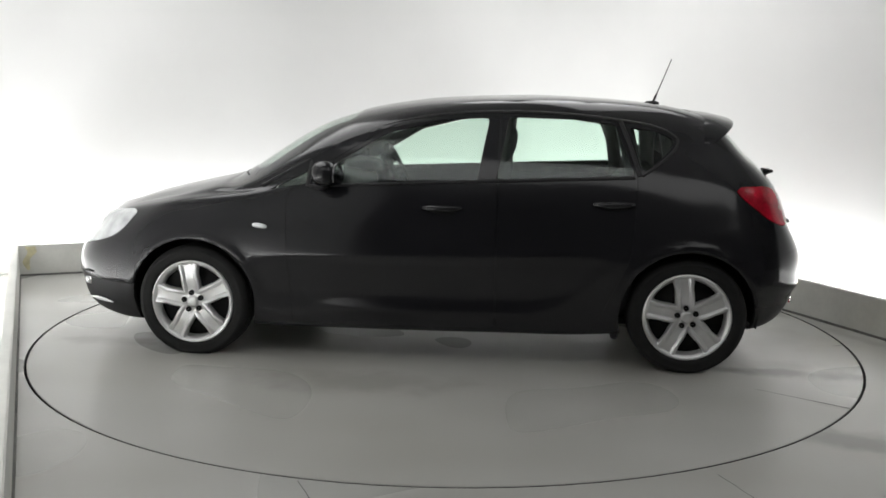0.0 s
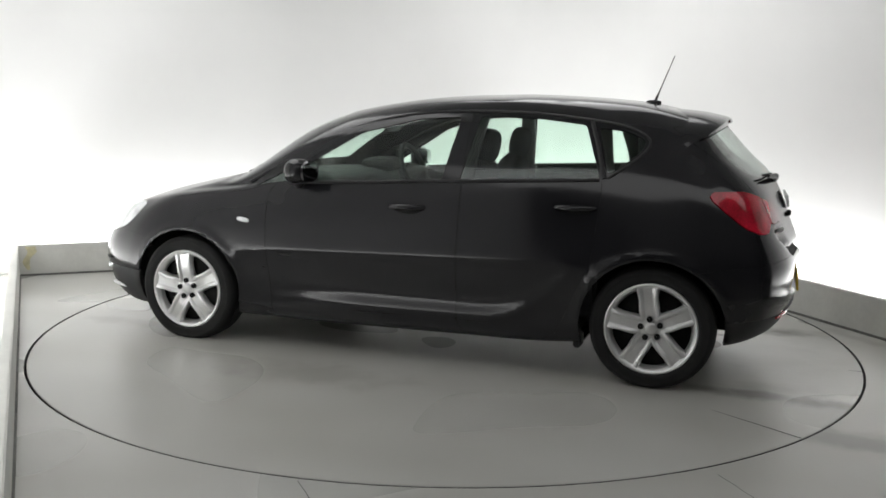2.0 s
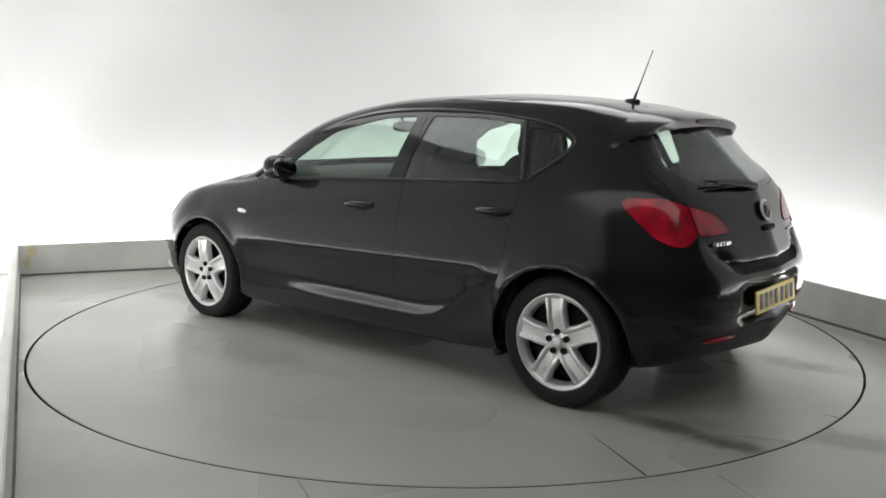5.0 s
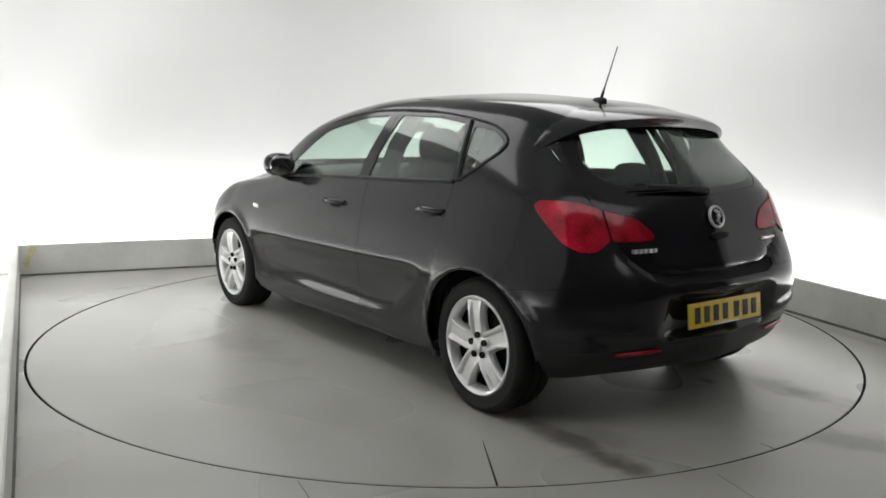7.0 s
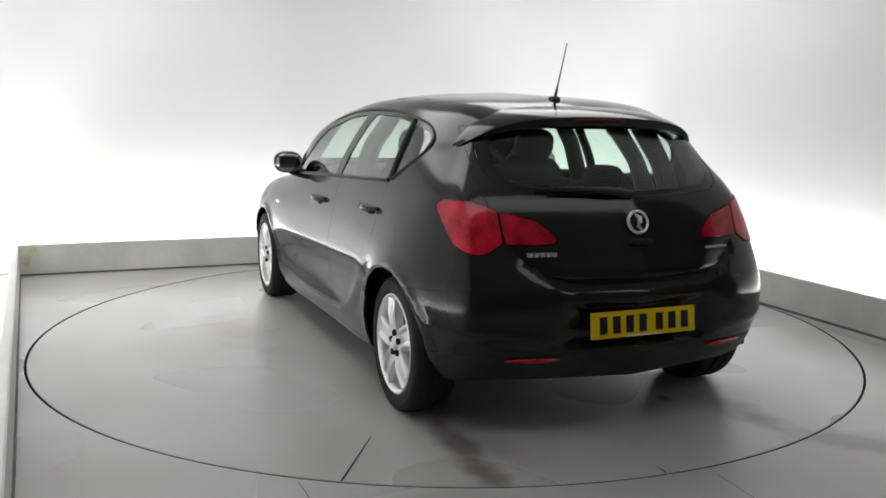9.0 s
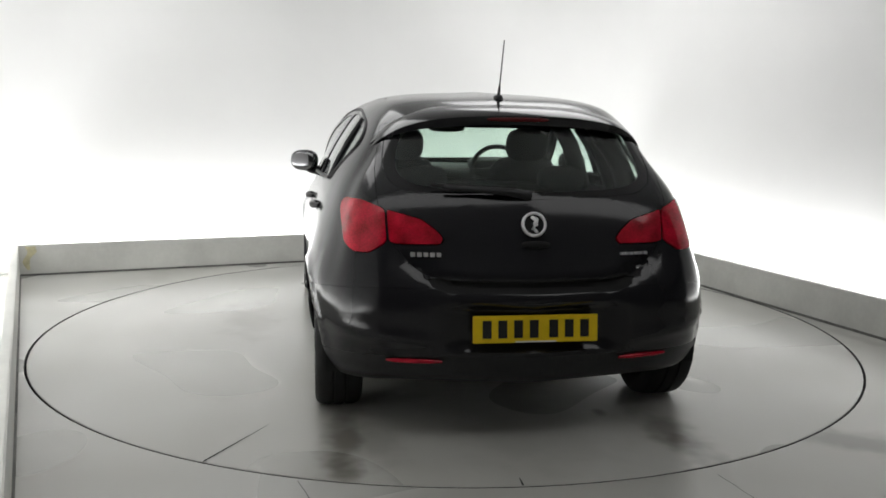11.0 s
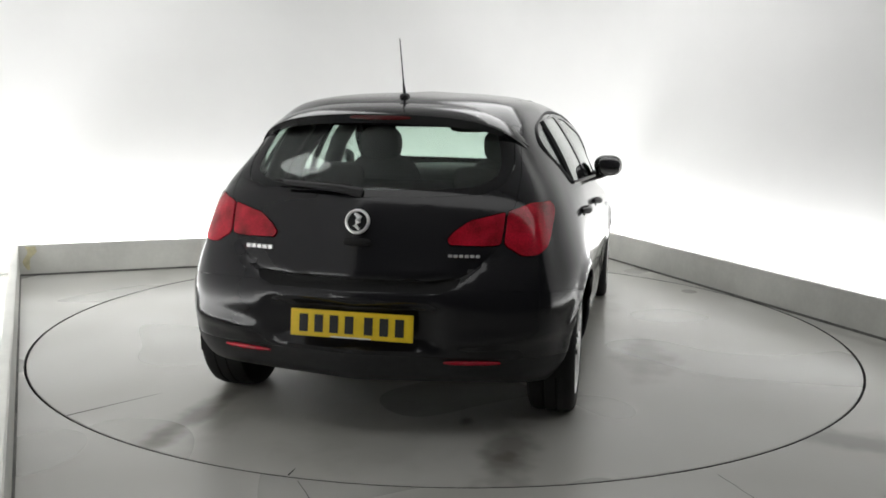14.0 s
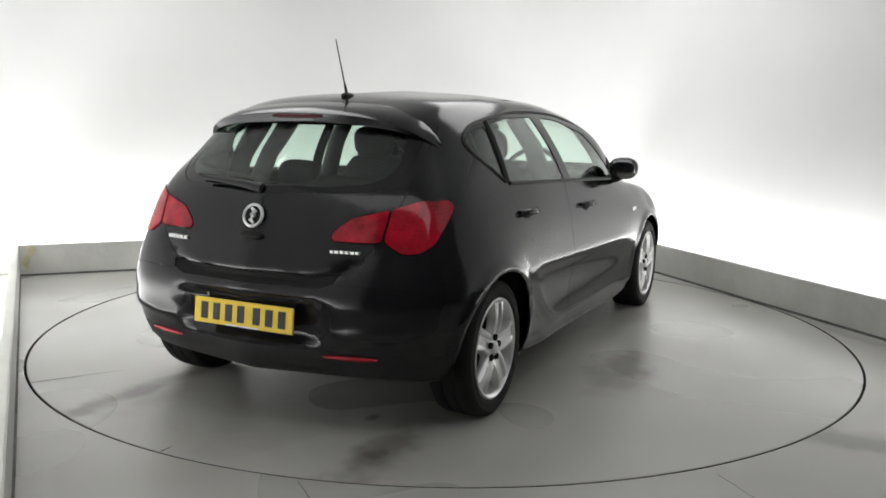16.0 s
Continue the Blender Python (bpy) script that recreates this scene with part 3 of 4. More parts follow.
    sh.cut("rear_bumper_insert", [(-1.60, .2), (-2.3, .2), (-2.3, .395), (-1.60, .36)], X, Z, (-1, 0, 0), lambda c: c.x < -1.3, -0.9)
    sh.cut("rear_bumper", [(-1.45, .2), (-2.3, .2), (-2.3, .665), (-1.95, .665), (-1.45, .60)], X, Z, (-1, 0, 0), lambda c: c.x < -1.3, -0.9)
    sh.cut("front_bumper_insert", [(1.66, .1), (2.5, .1), (2.5, .36), (2.02, .385), (1.66, .385)], X, Z, (1, 0, 0), lambda c: c.x > 1.3, -0.9)
    sh.cut("front_bumper", [(1.60, .1), (2.5, .1), (2.5, .66), (2.0, .64), (1.60, .60)], X, Z, (1, 0, 0), lambda c: c.x > 1.3, -0.9)

    sh.bm.normal_update()

    def panel(name, regions, mat, label="", thick=0.012, grow=0.0, gap=0.0):
        bm = bmesh.new()
        for rg in regions:
            t = sh.take(rg, grow)
            me = bpy.data.meshes.new("tmp")
            t.to_mesh(me)
            t.free()
            bm.from_mesh(me)
            bpy.data.meshes.remove(me)
        bmesh.ops.dissolve_degenerate(bm, edges=bm.edges[:], dist=0.0004)
        if gap:
            rim = bmesh.ops.inset_region(bm, faces=bm.faces[:], thickness=gap, use_boundary=True, use_even_offset=False)["faces"]
            bmesh.ops.delete(bm, geom=rim, context="FACES")
        bm.normal_update()
        edge = [] if mat is GLASS else [e for e in bm.edges if e.is_boundary]
        r = bmesh.ops.extrude_edge_only(bm, edges=edge) if edge else {"geom": []}
        for v in r["geom"]:
            if isinstance(v, bmesh.types.BMVert):
                v.co -= sh.outward(v.co) * thick
        if mat is GLASS:
            skin = {v: bm.verts.new(v.co - sh.outward(v.co) * 0.004) for v in bm.verts[:]}
            for fc in bm.faces[:]:
                bm.faces.new([skin[v] for v in reversed(fc.verts)])
        SHELL_PARTS.add(name)
        ob = part(name, bm, mat, car, label)
        return ob

    panel("body", ["body"], PAINT, "gloss black painted body shell")
    panel("bonnet", ["bonnet"], PAINT, gap=0.002)
    panel("tailgate", ["tailgate"], PAINT, gap=0.0025)
    # shade below the tailgate's overhang is put into this strip's black colour
    panel("tailgate_lip", ["tailgate_lip"], BACKING, "recess under the tailgate, its shade coloured in matt black", 0.01, -0.006)
    panel("rear_bumper_insert", ["rear_bumper_insert"], PLASTIC, "matt black lower bumper insert", 0.02, -0.002)
    panel("front_bumper", ["front_bumper"], PAINT, gap=0.001)
    panel("front_bumper_insert", ["front_bumper_insert"], PLASTIC, "matt black lower bumper insert", 0.02, -0.008)
    panel("rear_bumper", ["rear_bumper"], PAINT, gap=0.001)
    for sd in ("left", "right"):
        d = panel("front_door", ["front_door_" + sd], PAINT, thick=0.006, gap=0.0018)
        g = panel("window_pane", ["glass_front_" + sd], GLASS, "green-tinted side glass", 0.004, -0.004)
        g.parent = d
        d = panel("rear_door", ["rear_door_" + sd], PAINT, thick=0.006, gap=0.0018)
        g = panel("window_pane", ["glass_rear_" + sd], GLASS, "green-tinted side glass", 0.004, -0.004)
        g.parent = d
        panel("quarter_window", ["glass_quarter_" + sd], GLASS, "small green-tinted quarter glass", 0.004, -0.003)
        panel("quarter_window", ["glass_sail_" + sd], GLASS, "small green-tinted front quarter glass", 0.004, -0.003)
        panel("tail_lamp", ["tail_lamp_" + sd], RED, "glossy red tail lamp lens", 0.02, 0.006, gap=0.002)
        panel("tail_lamp", ["tail_lamp_inner_" + sd], REDIN, "darker red tailgate lamp lens", 0.02, 0.005, gap=0.002)
        panel("headlamp", ["head_lamp_" + sd], CLEAR, "clear headlamp lens", 0.02, 0.004)
    panel("windscreen", ["windscreen"], GLASS, "green-tinted windscreen", 0.005, -0.003)
    pane = panel("rear_window", ["rear_window"], GLASS, "tinted rear window", 0.004, -0.002)
    border = panel("window_border", ["rear_window_border"], FRIT, "glossy black border of the rear window", 0.008, -0.002)
    border.parent = pane
    sh.bm.free()


def spoke_profile(r):
    return float(np.interp(r, [0.03, 0.06, 0.10, 0.15, 0.19, 0.225], [0.036, 0.050, 0.052, 0.050, 0.056, 0.064]))


def build_wheel(car, x, s):
    """A road wheel with tyre and a five-spoke silver cover, its outer face towards s."""
    yc, hub = (0.838, HUB_Z_F) if x > 0 else (0.778, HUB_Z)
    m = Matrix.Translation((x, s * yc, hub)) @ pose(0, 0, 0, -90 * s, 0, 0)
    wheel = new("wheel")
    wheel.parent = car
    bm = bmesh.new()
    lathe(bm, [(.228, -.09), (.242, -.102), (.285, -.104), (.306, -.092), (.314, -.066), (.315, -.034), (.309, -.032), (.309, -.022), (.316, -.020), (.316, .020), (.309, .022), (.309, .032), (.315, .034), (.314, .066), (.308, .088), (.298, .099), (.288, .104), (.284, .1055), (.280, .104), (.262, .107), (.248, .106), (.238, .102), (.232, .094), (.226, .0), (.228, -.09)], m, 72)
    for v in bm.verts:                          # pressed flat where it stands
        v.co.z = max(v.co.z, 0.0012)
    part("tyre", bm, RUBBER, wheel, "black rubber tyre")
    bm = bmesh.new()
    lathe(bm, [(.001, .035), (.15, .035), (.200, .02), (.222, .05)], m, 40)
    part("wheel_disc", bm, BACKING, wheel, "dark steel wheel behind the cover")
    cover = new("wheel_cover")
    cover.parent = wheel
    cover["label"] = "silver five-spoke wheel cover"
    bm = bmesh.new()
    lathe(bm, [(.196, .052), (.201, .074), (.208, .090), (.217, .100), (.226, .104), (.232, .101), (.2345, .090)], m, 72)
    part("cover_rim", bm, SILVER, cover)
    section = ((-1.0, -0.040), (-0.95, -0.010), (-0.84, -0.001), (-0.66, 0.0), (-0.50, -0.006), (-0.40, -0.013), (0, -0.014), (0.40, -0.013), (0.50, -0.006), (0.66, 0.0), (0.84, -0.001), (0.95, -0.010), (1.0, -0.040))
    for i in range(5):
        a = radians(97 + 72 * i)
        dx, dz = -math.cos(a), math.sin(a)
        bm = bmesh.new()
        rings = []
        for r in (0.030, 0.045, 0.06, 0.08, 0.10, 0.125, 0.15, 0.175, 0.195, 0.21, 0.222):
            w = spoke_profile(r)
            crown = 0.088 + 0.018 * math.sin(math.pi * min(1, (r - 0.02) / 0.24)) - 0.006 * max(0, (0.08 - r) / 0.05)
            ring = []
            for t, h in section:
                fade = min(1, max(0, (r - 0.03) / 0.04)) * (1 - 0.6 * max(0, (r - 0.19) / 0.03))
                lx, lz = r * dx - t * w * dz, r * dz + t * w * dx
                ring.append(bm.verts.new((x + lx, s * (yc + crown + h * (fade if abs(t) < 0.9 else 1)), hub + lz)))
            rings.append(ring)
        for A, B in zip(rings, rings[1:]):
            for k in range(len(A) - 1):
                bm.faces.new((A[k], A[k + 1], B[k + 1], B[k]))
        part("spoke", bm, SILVER, cover)
    bm = bmesh.new()
    lathe(bm, [(.092, .058), (.084, .076), (.066, .086), (.050, .088), (.034, .091), (.030, .098), (.024, .1025), (.012, .104), (.001, .104)], m, 40)
    part("hub_cap", bm, SILVER, cover)
    for i in range(5):
        a = radians(97 + 72 * i)
        bm = bmesh.new()
        lathe(bm, [(.0150, .080), (.0150, .0990), (.0120, .0995), (.010, .0955), (.001, .0945)], Matrix.Translation((-math.cos(a) * 0.050, 0, math.sin(a) * 0.050)) @ m, 16)
        part("wheel_bolt", bm, BACKING, cover, "dark wheel bolt hole")
    return wheel


def squircle(bm, centre, size, p=3.0, nu=20, nv=12, m=None):
    """A rounded box: a superellipsoid."""
    def f(w, e):
        return math.copysign(abs(w) ** e, w)
    e = 2.0 / p
    rows = []
    for j in range(1, nv):
        v = -math.pi / 2 + math.pi * j / nv
        rows.append([bm.verts.new((f(math.cos(v), e) * f(math.cos(u), e), f(math.cos(v), e) * f(math.sin(u), e), f(math.sin(v), e))) for u in [math.tau * k / nu for k in range(nu)]])
    for A, B in zip(rows, rows[1:]):
        for k in range(nu):
            bm.faces.new((A[k], A[(k + 1) % nu], B[(k + 1) % nu], B[k]))
    bm.faces.new(rows[0])
    bm.faces.new(rows[-1])
    for row in rows:
        for v in row:
            q = Vector((v.co.x * size[0], v.co.y * size[1], v.co.z * size[2]))
            v.co = (m @ q if m is not None else q) + Vector(centre)
    return bm


def build_underbody(car):
    bm = bmesh.new()
    box(bm, -1.60, 1.85, -0.60, 0.60, 0.19, 0.25, bevel=0.02)
    part("underbody", bm, BACKING, car, "dark underside")
    for x in (AXLE_F, -AXLE):
        for s in (1, -1):
            bm = bmesh.new()
            n, rad = 20, 0.372
            rows = []
            for k in range(n + 1):
                a = math.pi * (k / n * 1.10 - 0.05)
                px, pz = x + rad * math.cos(a), HUB_Z + rad * math.sin(a)
                rows.append([bm.verts.new((px, s * yy, pz)) for yy in (0.50, 0.70, 0.84)])
            for A, B in zip(rows, rows[1:]):
                for k in range(2):
                    bm.faces.new((A[k], A[k + 1], B[k + 1], B[k]))
            bm.faces.new([r[0] for r in rows])
            part("wheel_arch_liner", bm, BACKING, car, "black wheel arch liner")


def build_seat(car, x, y, name="front_seat"):
    seat = new(name)
    seat.parent = car
    seat["label"] = "dark fabric seat"
    bm = bmesh.new()
    squircle(bm, (x + 0.25, y, 0.48), (0.27, 0.25, 0.09), 3.5)
    part("cushion", bm, CABIN, seat)
    bm = bmesh.new()
    squircle(bm, (x - 0.02, y, 0.78), (0.09, 0.24, 0.34), 3.2, m=Matrix.Rotation(radians(-16), 3, "Y"))
    part("backrest", bm, CABIN, seat)
    bm = bmesh.new()
    squircle(bm, (x - 0.13, y, 1.175), (0.06, 0.125, 0.10), 2.8, m=Matrix.Rotation(radians(-10), 3, "Y"))
    part("headrest", bm, CABIN, seat)
    for d in (-0.05, 0.05):
        bm = bmesh.new()
        sweep(bm, [(x - 0.115, y + d, 1.0), (x - 0.125, y + d, 1.12)], 0.006, 8)
        part("headrest_rod", bm, CHROME, seat)


def build_cabin(car):
    for y in (0.37, -0.37):
        build_seat(car, -0.19, y)
    bench = new("rear_seat")
    bench.parent = car
    bench["label"] = "dark fabric rear bench with headrests"
    bm = bmesh.new()
    squircle(bm, (-0.72, 0, 0.50), (0.27, 0.62, 0.1), 4)
    part("cushion", bm, CABIN, bench)
    bm = bmesh.new()
    squircle(bm, (-1.03, 0, 0.76), (0.09, 0.60, 0.27), 4, m=Matrix.Rotation(radians(-18), 3, "Y"))
    part("backrest", bm, CABIN, bench)
    for y in (0.35, -0.35):
        bm = bmesh.new()
        squircle(bm, (-1.12, y, 1.04), (0.05, 0.12, 0.065), 3)
        part("headrest", bm, CABIN, bench)
    bm = bmesh.new()
    box(bm, -1.72, -1.18, -0.55, 0.55, 0.93, 0.95, bevel=0.006)
    part("parcel_shelf", bm, CABIN, car, "dark parcel shelf")
    bm = bmesh.new()
    squircle(bm, (0.86, 0, 0.86), (0.30, 0.66, 0.13), 4)
    part("dashboard", bm, PLASTIC, car, "dark plastic dashboard")
    bm = bmesh.new()
    squircle(bm, (0.645, 0.14, 0.945), (0.012, 0.036, 0.022), 2.6)
    part("warning_tag", bm, REDTAG, car, "small red tag on the dashboard")
    bm = bmesh.new()
    squircle(bm, (0.66, -0.37, 1.0), (0.12, 0.17, 0.05), 3)
    part("instrument_hood", bm, PLASTIC, car)
    wheel = new("steering_wheel")
    wheel.parent = car
    wheel["label"] = "dark steering wheel"
    t = Matrix.Translation((0.42, -0.37, 0.965)) @ pose(0, 0, 0, 0, -66, 0)
    bm = bmesh.new()
    sweep(bm, [t @ Vector((0.185 * math.cos(k * math.tau / 28), 0.185 * math.sin(k * math.tau / 28), 0)) for k in range(28)], 0.016, 10, True)
    part("rim", bm, PLASTIC, wheel)
    bm = bmesh.new()
    sweep(bm, [t @ Vector((0, -0.18, 0)), t @ Vector((0, 0, -0.02)), t @ Vector((0, 0.18, 0))], [0.014, 0.05, 0.014], 10)
    part("wheel_boss", bm, PLASTIC, wheel)
    bm = bmesh.new()
    squircle(bm, (0.44, -0.01, 1.265), (0.02, 0.125, 0.035), 3)
    part("interior_mirror", bm, PLASTIC, car, "dark interior mirror")
    bm = bmesh.new()
    sweep(bm, [(0.445, -0.01, 1.27), (0.48, 0, 1.33)], 0.012, 8)
    part("mirror_stalk", bm, PLASTIC, car)
    bm = bmesh.new()
    box(bm, -1.5, 1.0, -0.62, 0.62, 0.25, 0.32, bevel=0.02)
    part("cabin_floor", bm, CABIN, car, "dark carpet")
    for s in (1, -1):
        bm = bmesh.new()
        box(bm, -1.05, 0.8, s * 0.79 - 0.03, s * 0.79 + 0.03, 0.32, 0.95, bevel=0.02)
        part("door_card", bm, CABIN, car, "dark inner door trim")
        bm = bmesh.new()
        sweep(bm, [(-0.28, s * 0.73, 0.93), (-0.305, s * 0.64, 1.18), (-0.33, s * 0.53, 1.345)], [0.055, 0.05, 0.045], 12)
        part("centre_pillar", bm, PLASTIC, car, "dark inner pillar trim")
        for xa, xb, ra in ((-1.07, -0.995, 0.05), (-1.27, -1.235, 0.055)):
            bm = bmesh.new()
            sweep(bm, [(xa, s * 0.68, 0.93), ((xa + xb) / 2, s * 0.605, 1.13), (xb, s * 0.49, 1.31)], [ra, ra * 0.9, ra], 12)
            part("rear_pillar_trim", bm, PLASTIC, car, "dark inner pillar trim")


SKIN = []


def flank_y(x, z):
    """The half width of the body at a place on its side."""
    if not SKIN:
        L = np.array(BODY_LINES)
        L[..., 0] += 0.03 * np.clip((L[..., 0] - 0.7) / 0.5, 0, 1)
        L[..., 1] *= 1 + 0.035 * np.clip((L[..., 0] + 0.4) / 1.3, 0, 1)
        L = np.swapaxes(catmull(np.swapaxes(catmull(L, 10), 0, 1), 14), 0, 1).reshape(-1, 3)
        SKIN.append(L[L[:, 1] > 0.4])
    L = SKIN[0]
    d = (L[:, 0] - x) ** 2 + (L[:, 2] - z) ** 2
    k = np.argsort(d)[:6]
    w = 1 / (d[k] + 1e-5)
    return float((L[k, 1] * w).sum() / w.sum())


def nose_x(y, z):
    """Where the nose's skin lies at that width and height."""
    L = np.array(BODY_LINES)
    L[..., 0] += 0.03 * np.clip((L[..., 0] - 0.7) / 0.5, 0, 1)
    L[..., 1] *= 1 + 0.035 * np.clip((L[..., 0] + 0.4) / 1.3, 0, 1) + 0.025 * np.clip((L[..., 0] - 1.5) / 0.4, 0, 1)
    L[0:3, 0:3, 2] -= 0.03
    L = np.swapaxes(catmull(np.swapaxes(catmull(L, 10), 0, 1), 14), 0, 1).reshape(-1, 3)
    L = L[L[:, 0] > 1.5]
    d = (L[:, 1] - abs(y)) ** 2 + (L[:, 2] - z) ** 2
    k = np.argsort(d)[:6]
    w = 1 / (d[k] + 1e-5)
    return float((L[k, 0] * w).sum() / w.sum())


def tail_x(y, z):
    """Where the tail's skin lies at that width and height."""
    flank_y(0, 0.5)
    L = np.array(BODY_LINES)
    L = np.swapaxes(catmull(np.swapaxes(catmull(L, 10), 0, 1), 14), 0, 1).reshape(-1, 3)
    L = L[L[:, 0] < -1.4]
    d = (L[:, 1] - abs(y)) ** 2 + (L[:, 2] - z) ** 2
    k = np.argsort(d)[:6]
    w = 1 / (d[k] + 1e-5)
    return float((L[k, 0] * w).sum() / w.sum())


def build_fittings(car):
    for s in (1, -1):
        # door handles in their cups
        for x, z in ((-0.02, 0.845), (-0.93, 0.885)):
            y = flank_y(x, z)
            handle = new("door_handle")
            handle.parent = car
            # no hollow here: a flat black blob stands for the cup's shade
            bm = bmesh.new()
            squircle(bm, (x - 0.005, s * (y - 0.004), z - 0.012), (0.082, 0.010, 0.034), 2.4)
            part("handle_cup", bm, BACKING, handle, "matt black blob for the shaded recess behind the handle")
            bm = bmesh.new()
            sweep(bm, [(x + 0.10, s * (y - 0.004), z + 0.008), (x + 0.07, s * (y + 0.022), z + 0.010), (x, s * (y + 0.028), z + 0.011), (x - 0.07, s * (y + 0.024), z + 0.012), (x - 0.105, s * (y - 0.004), z + 0.013)], [0.011, 0.016, 0.018, 0.016, 0.011], 12)
            part("grip", bm, PAINT, handle)
        # side repeater
        x, z = 0.975, 0.735
        bm = bmesh.new()
        squircle(bm, (x, s * flank_y(x, z), z), (0.042, 0.012, 0.014), 2.4, m=Matrix.Rotation(radians(-8), 3, "Y"))
        part("side_repeater", bm, CLEAR, car, "clear side indicator lens")
        # belt moulding under the side glass
        bm = bmesh.new()
        pts = []
        for k in range(17):
            x = 0.72 - 1.76 * k / 16
            z = 0.952 + 0.086 * (k / 16) ** 0.9
            pts.append((x, s * (flank_y(x, z) + 0.004), z))
        sweep(bm, pts, 0.009, 8)
        part("belt_moulding", bm, PLASTIC, car, "satin black belt moulding")
        # window surround along the roof
        bm = bmesh.new()
        pts = []
        for x, z in ((1.0, 0.945), (0.72, 1.10), (0.50, 1.215), (0.25, 1.305), (0.0, 1.352), (-0.3, 1.372), (-0.65, 1.366), (-0.98, 1.333), (-1.16, 1.300), (-1.262, 1.245), (-1.252, 1.185), (-1.16, 1.105), (-1.08, 1.046)):
            pts.append((x, s * (flank_y(x, z) + 0.002), z))
        sweep(bm, [tuple(p) for p in catmull(pts, 4)], 0.007, 8)
        part("roof_moulding", bm, PLASTIC, car, "satin black roof moulding")
        bm = bmesh.new()
        sweep(bm, [(x, s * (flank_y(x, z) + 0.002), z) for x, z in ((-0.965, 1.325), (-1.0, 1.24), (-1.035, 1.14), (-1.065, 1.046))], 0.012, 8)
        part("door_frame_bar", bm, PLASTIC, car, "satin black bar behind the rear door glass")
        # door mirror
        mirror = new("door_mirror")
        mirror.parent = car
        mirror["label"] = "gloss black door mirror"
        bm = bmesh.new()
        squircle(bm, (0.60, s * 0.932, 1.028), (0.070, 0.092, 0.070), 2.5, m=Matrix.Rotation(radians(-10 * s), 3, "Z"))
        part("mirror_shell", bm, PAINT, mirror)
        bm = bmesh.new()
        squircle(bm, (0.532, s * 0.940, 1.028), (0.010, 0.079, 0.058), 2.5, m=Matrix.Rotation(radians(-10 * s), 3, "Z"))
        part("mirror_glass", bm, MIRROR, mirror, "mirror glass")
        bm = bmesh.new()
        sweep(bm, [(0.66, s * 0.83, 0.955), (0.63, s * 0.88, 0.965), (0.61, s * 0.92, 0.985)], [0.035, 0.03, 0.03], 10)
        part("mirror_foot", bm, PLASTIC, mirror)
        # door sail panel post
        bm = bmesh.new()
        sweep(bm, [(0.725, s * (flank_y(0.725, 0.95) - 0.002), 0.95), (0.715, s * (flank_y(0.715, 1.09) - 0.004), 1.085)], 0.014, 8)
        part("window_post", bm, PLASTIC, car)
        # fog lamp in its corner, its trim, drawn bumper highlight, rear reflector
        bm = bmesh.new()
        squircle(bm, (2.052, s * 0.722, 0.372), (0.040, 0.030, 0.044), 2.6, m=Matrix.Rotation(radians(-42 * s), 3, "Z"))
        part("fog_lamp_bezel", bm, CHROME, car, "chrome fog lamp surround")
        bm = bmesh.new()
        squircle(bm, (2.066, s * 0.734, 0.362), (0.026, 0.026, 0.026), 2.2, m=Matrix.Rotation(radians(-42 * s), 3, "Z"))
        part("fog_lamp", bm, CLEAR, car, "clear fog lamp")
        bm = bmesh.new()
        sweep(bm, [(2.10, s * 0.735, 0.422), (2.055, s * 0.775, 0.424), (2.005, s * 0.812, 0.424)], [0.004, 0.007, 0.004], 8)
        part("fog_lamp_trim", bm, BACKING, car, "black edge over the fog lamp")
        # highlight on the black bumper's lower edge, modelled as a bright tube
        bm = bmesh.new()
        sweep(bm, [(2.055, s * 0.742, 0.262), (2.00, s * 0.790, 0.268), (1.93, s * 0.832, 0.266), (1.87, s * 0.852, 0.256)], [0.003, 0.011, 0.010, 0.003], 10)
        part("bumper_highlight", bm, BRIGHT, car, "pale strip drawn as the highlight on the lower bumper's edge")
        bm = bmesh.new()
        sweep(bm, [(tail_x(q, 0.36) - 0.006, s * q, 0.36) for q in (0.375, 0.42, 0.47, 0.52, 0.56, 0.60)], [0.005, 0.009, 0.010, 0.010, 0.009, 0.005], 10)
        part("rear_reflector", bm, REDIN, car, "narrow red rear reflector")
        # mud flap ends of the sill
        bm = bmesh.new()
        box(bm, -0.985, -0.945, s * 0.80 - 0.05, s * 0.80 + 0.05, 0.165, 0.24, bevel=0.008)
        part("sill_end", bm, PLASTIC, car)
        # roof ditch strips
        bm = bmesh.new()
        sweep(bm, [(0.15, s * 0.50, 1.396), (-0.4, s * 0.515, 1.430), (-0.8, s * 0.505, 1.426), (-1.2, s * 0.485, 1.398)], 0.006, 6)
        part("roof_strip", bm, PLASTIC, car, "black roof joint strip")
    # spoiler over the rear window
    bm = bmesh.new()
    rows = []
    for k in range(37):
        y = -0.635 + 1.27 * k / 36
        q = abs(y) / 0.635
        xf, zf = -1.38 - 0.03 * q ** 6, 1.402 - 0.04 * q ** 2 - 0.145 * q ** 6
        xr, zr = -1.635 + 0.06 * q ** 2 + 0.14 * q ** 8, 1.362 - 0.05 * q ** 2 - 0.10 * q ** 6
        face = 0.048 - 0.036 * q ** 4
        rows.append([bm.verts.new(p) for p in ((xf, y, zf + 0.001), ((xf + xr) / 2, y, (zf + zr) / 2 + 0.007), (xr + 0.02, y, zr + 0.003), (xr, y, zr - 0.008), (xr + 0.016, y, zr - face), (xf - 0.08 * (1 - q ** 6), y, zf - 0.085 + 0.06 * q ** 4), (xf, y, zf - 0.03))])
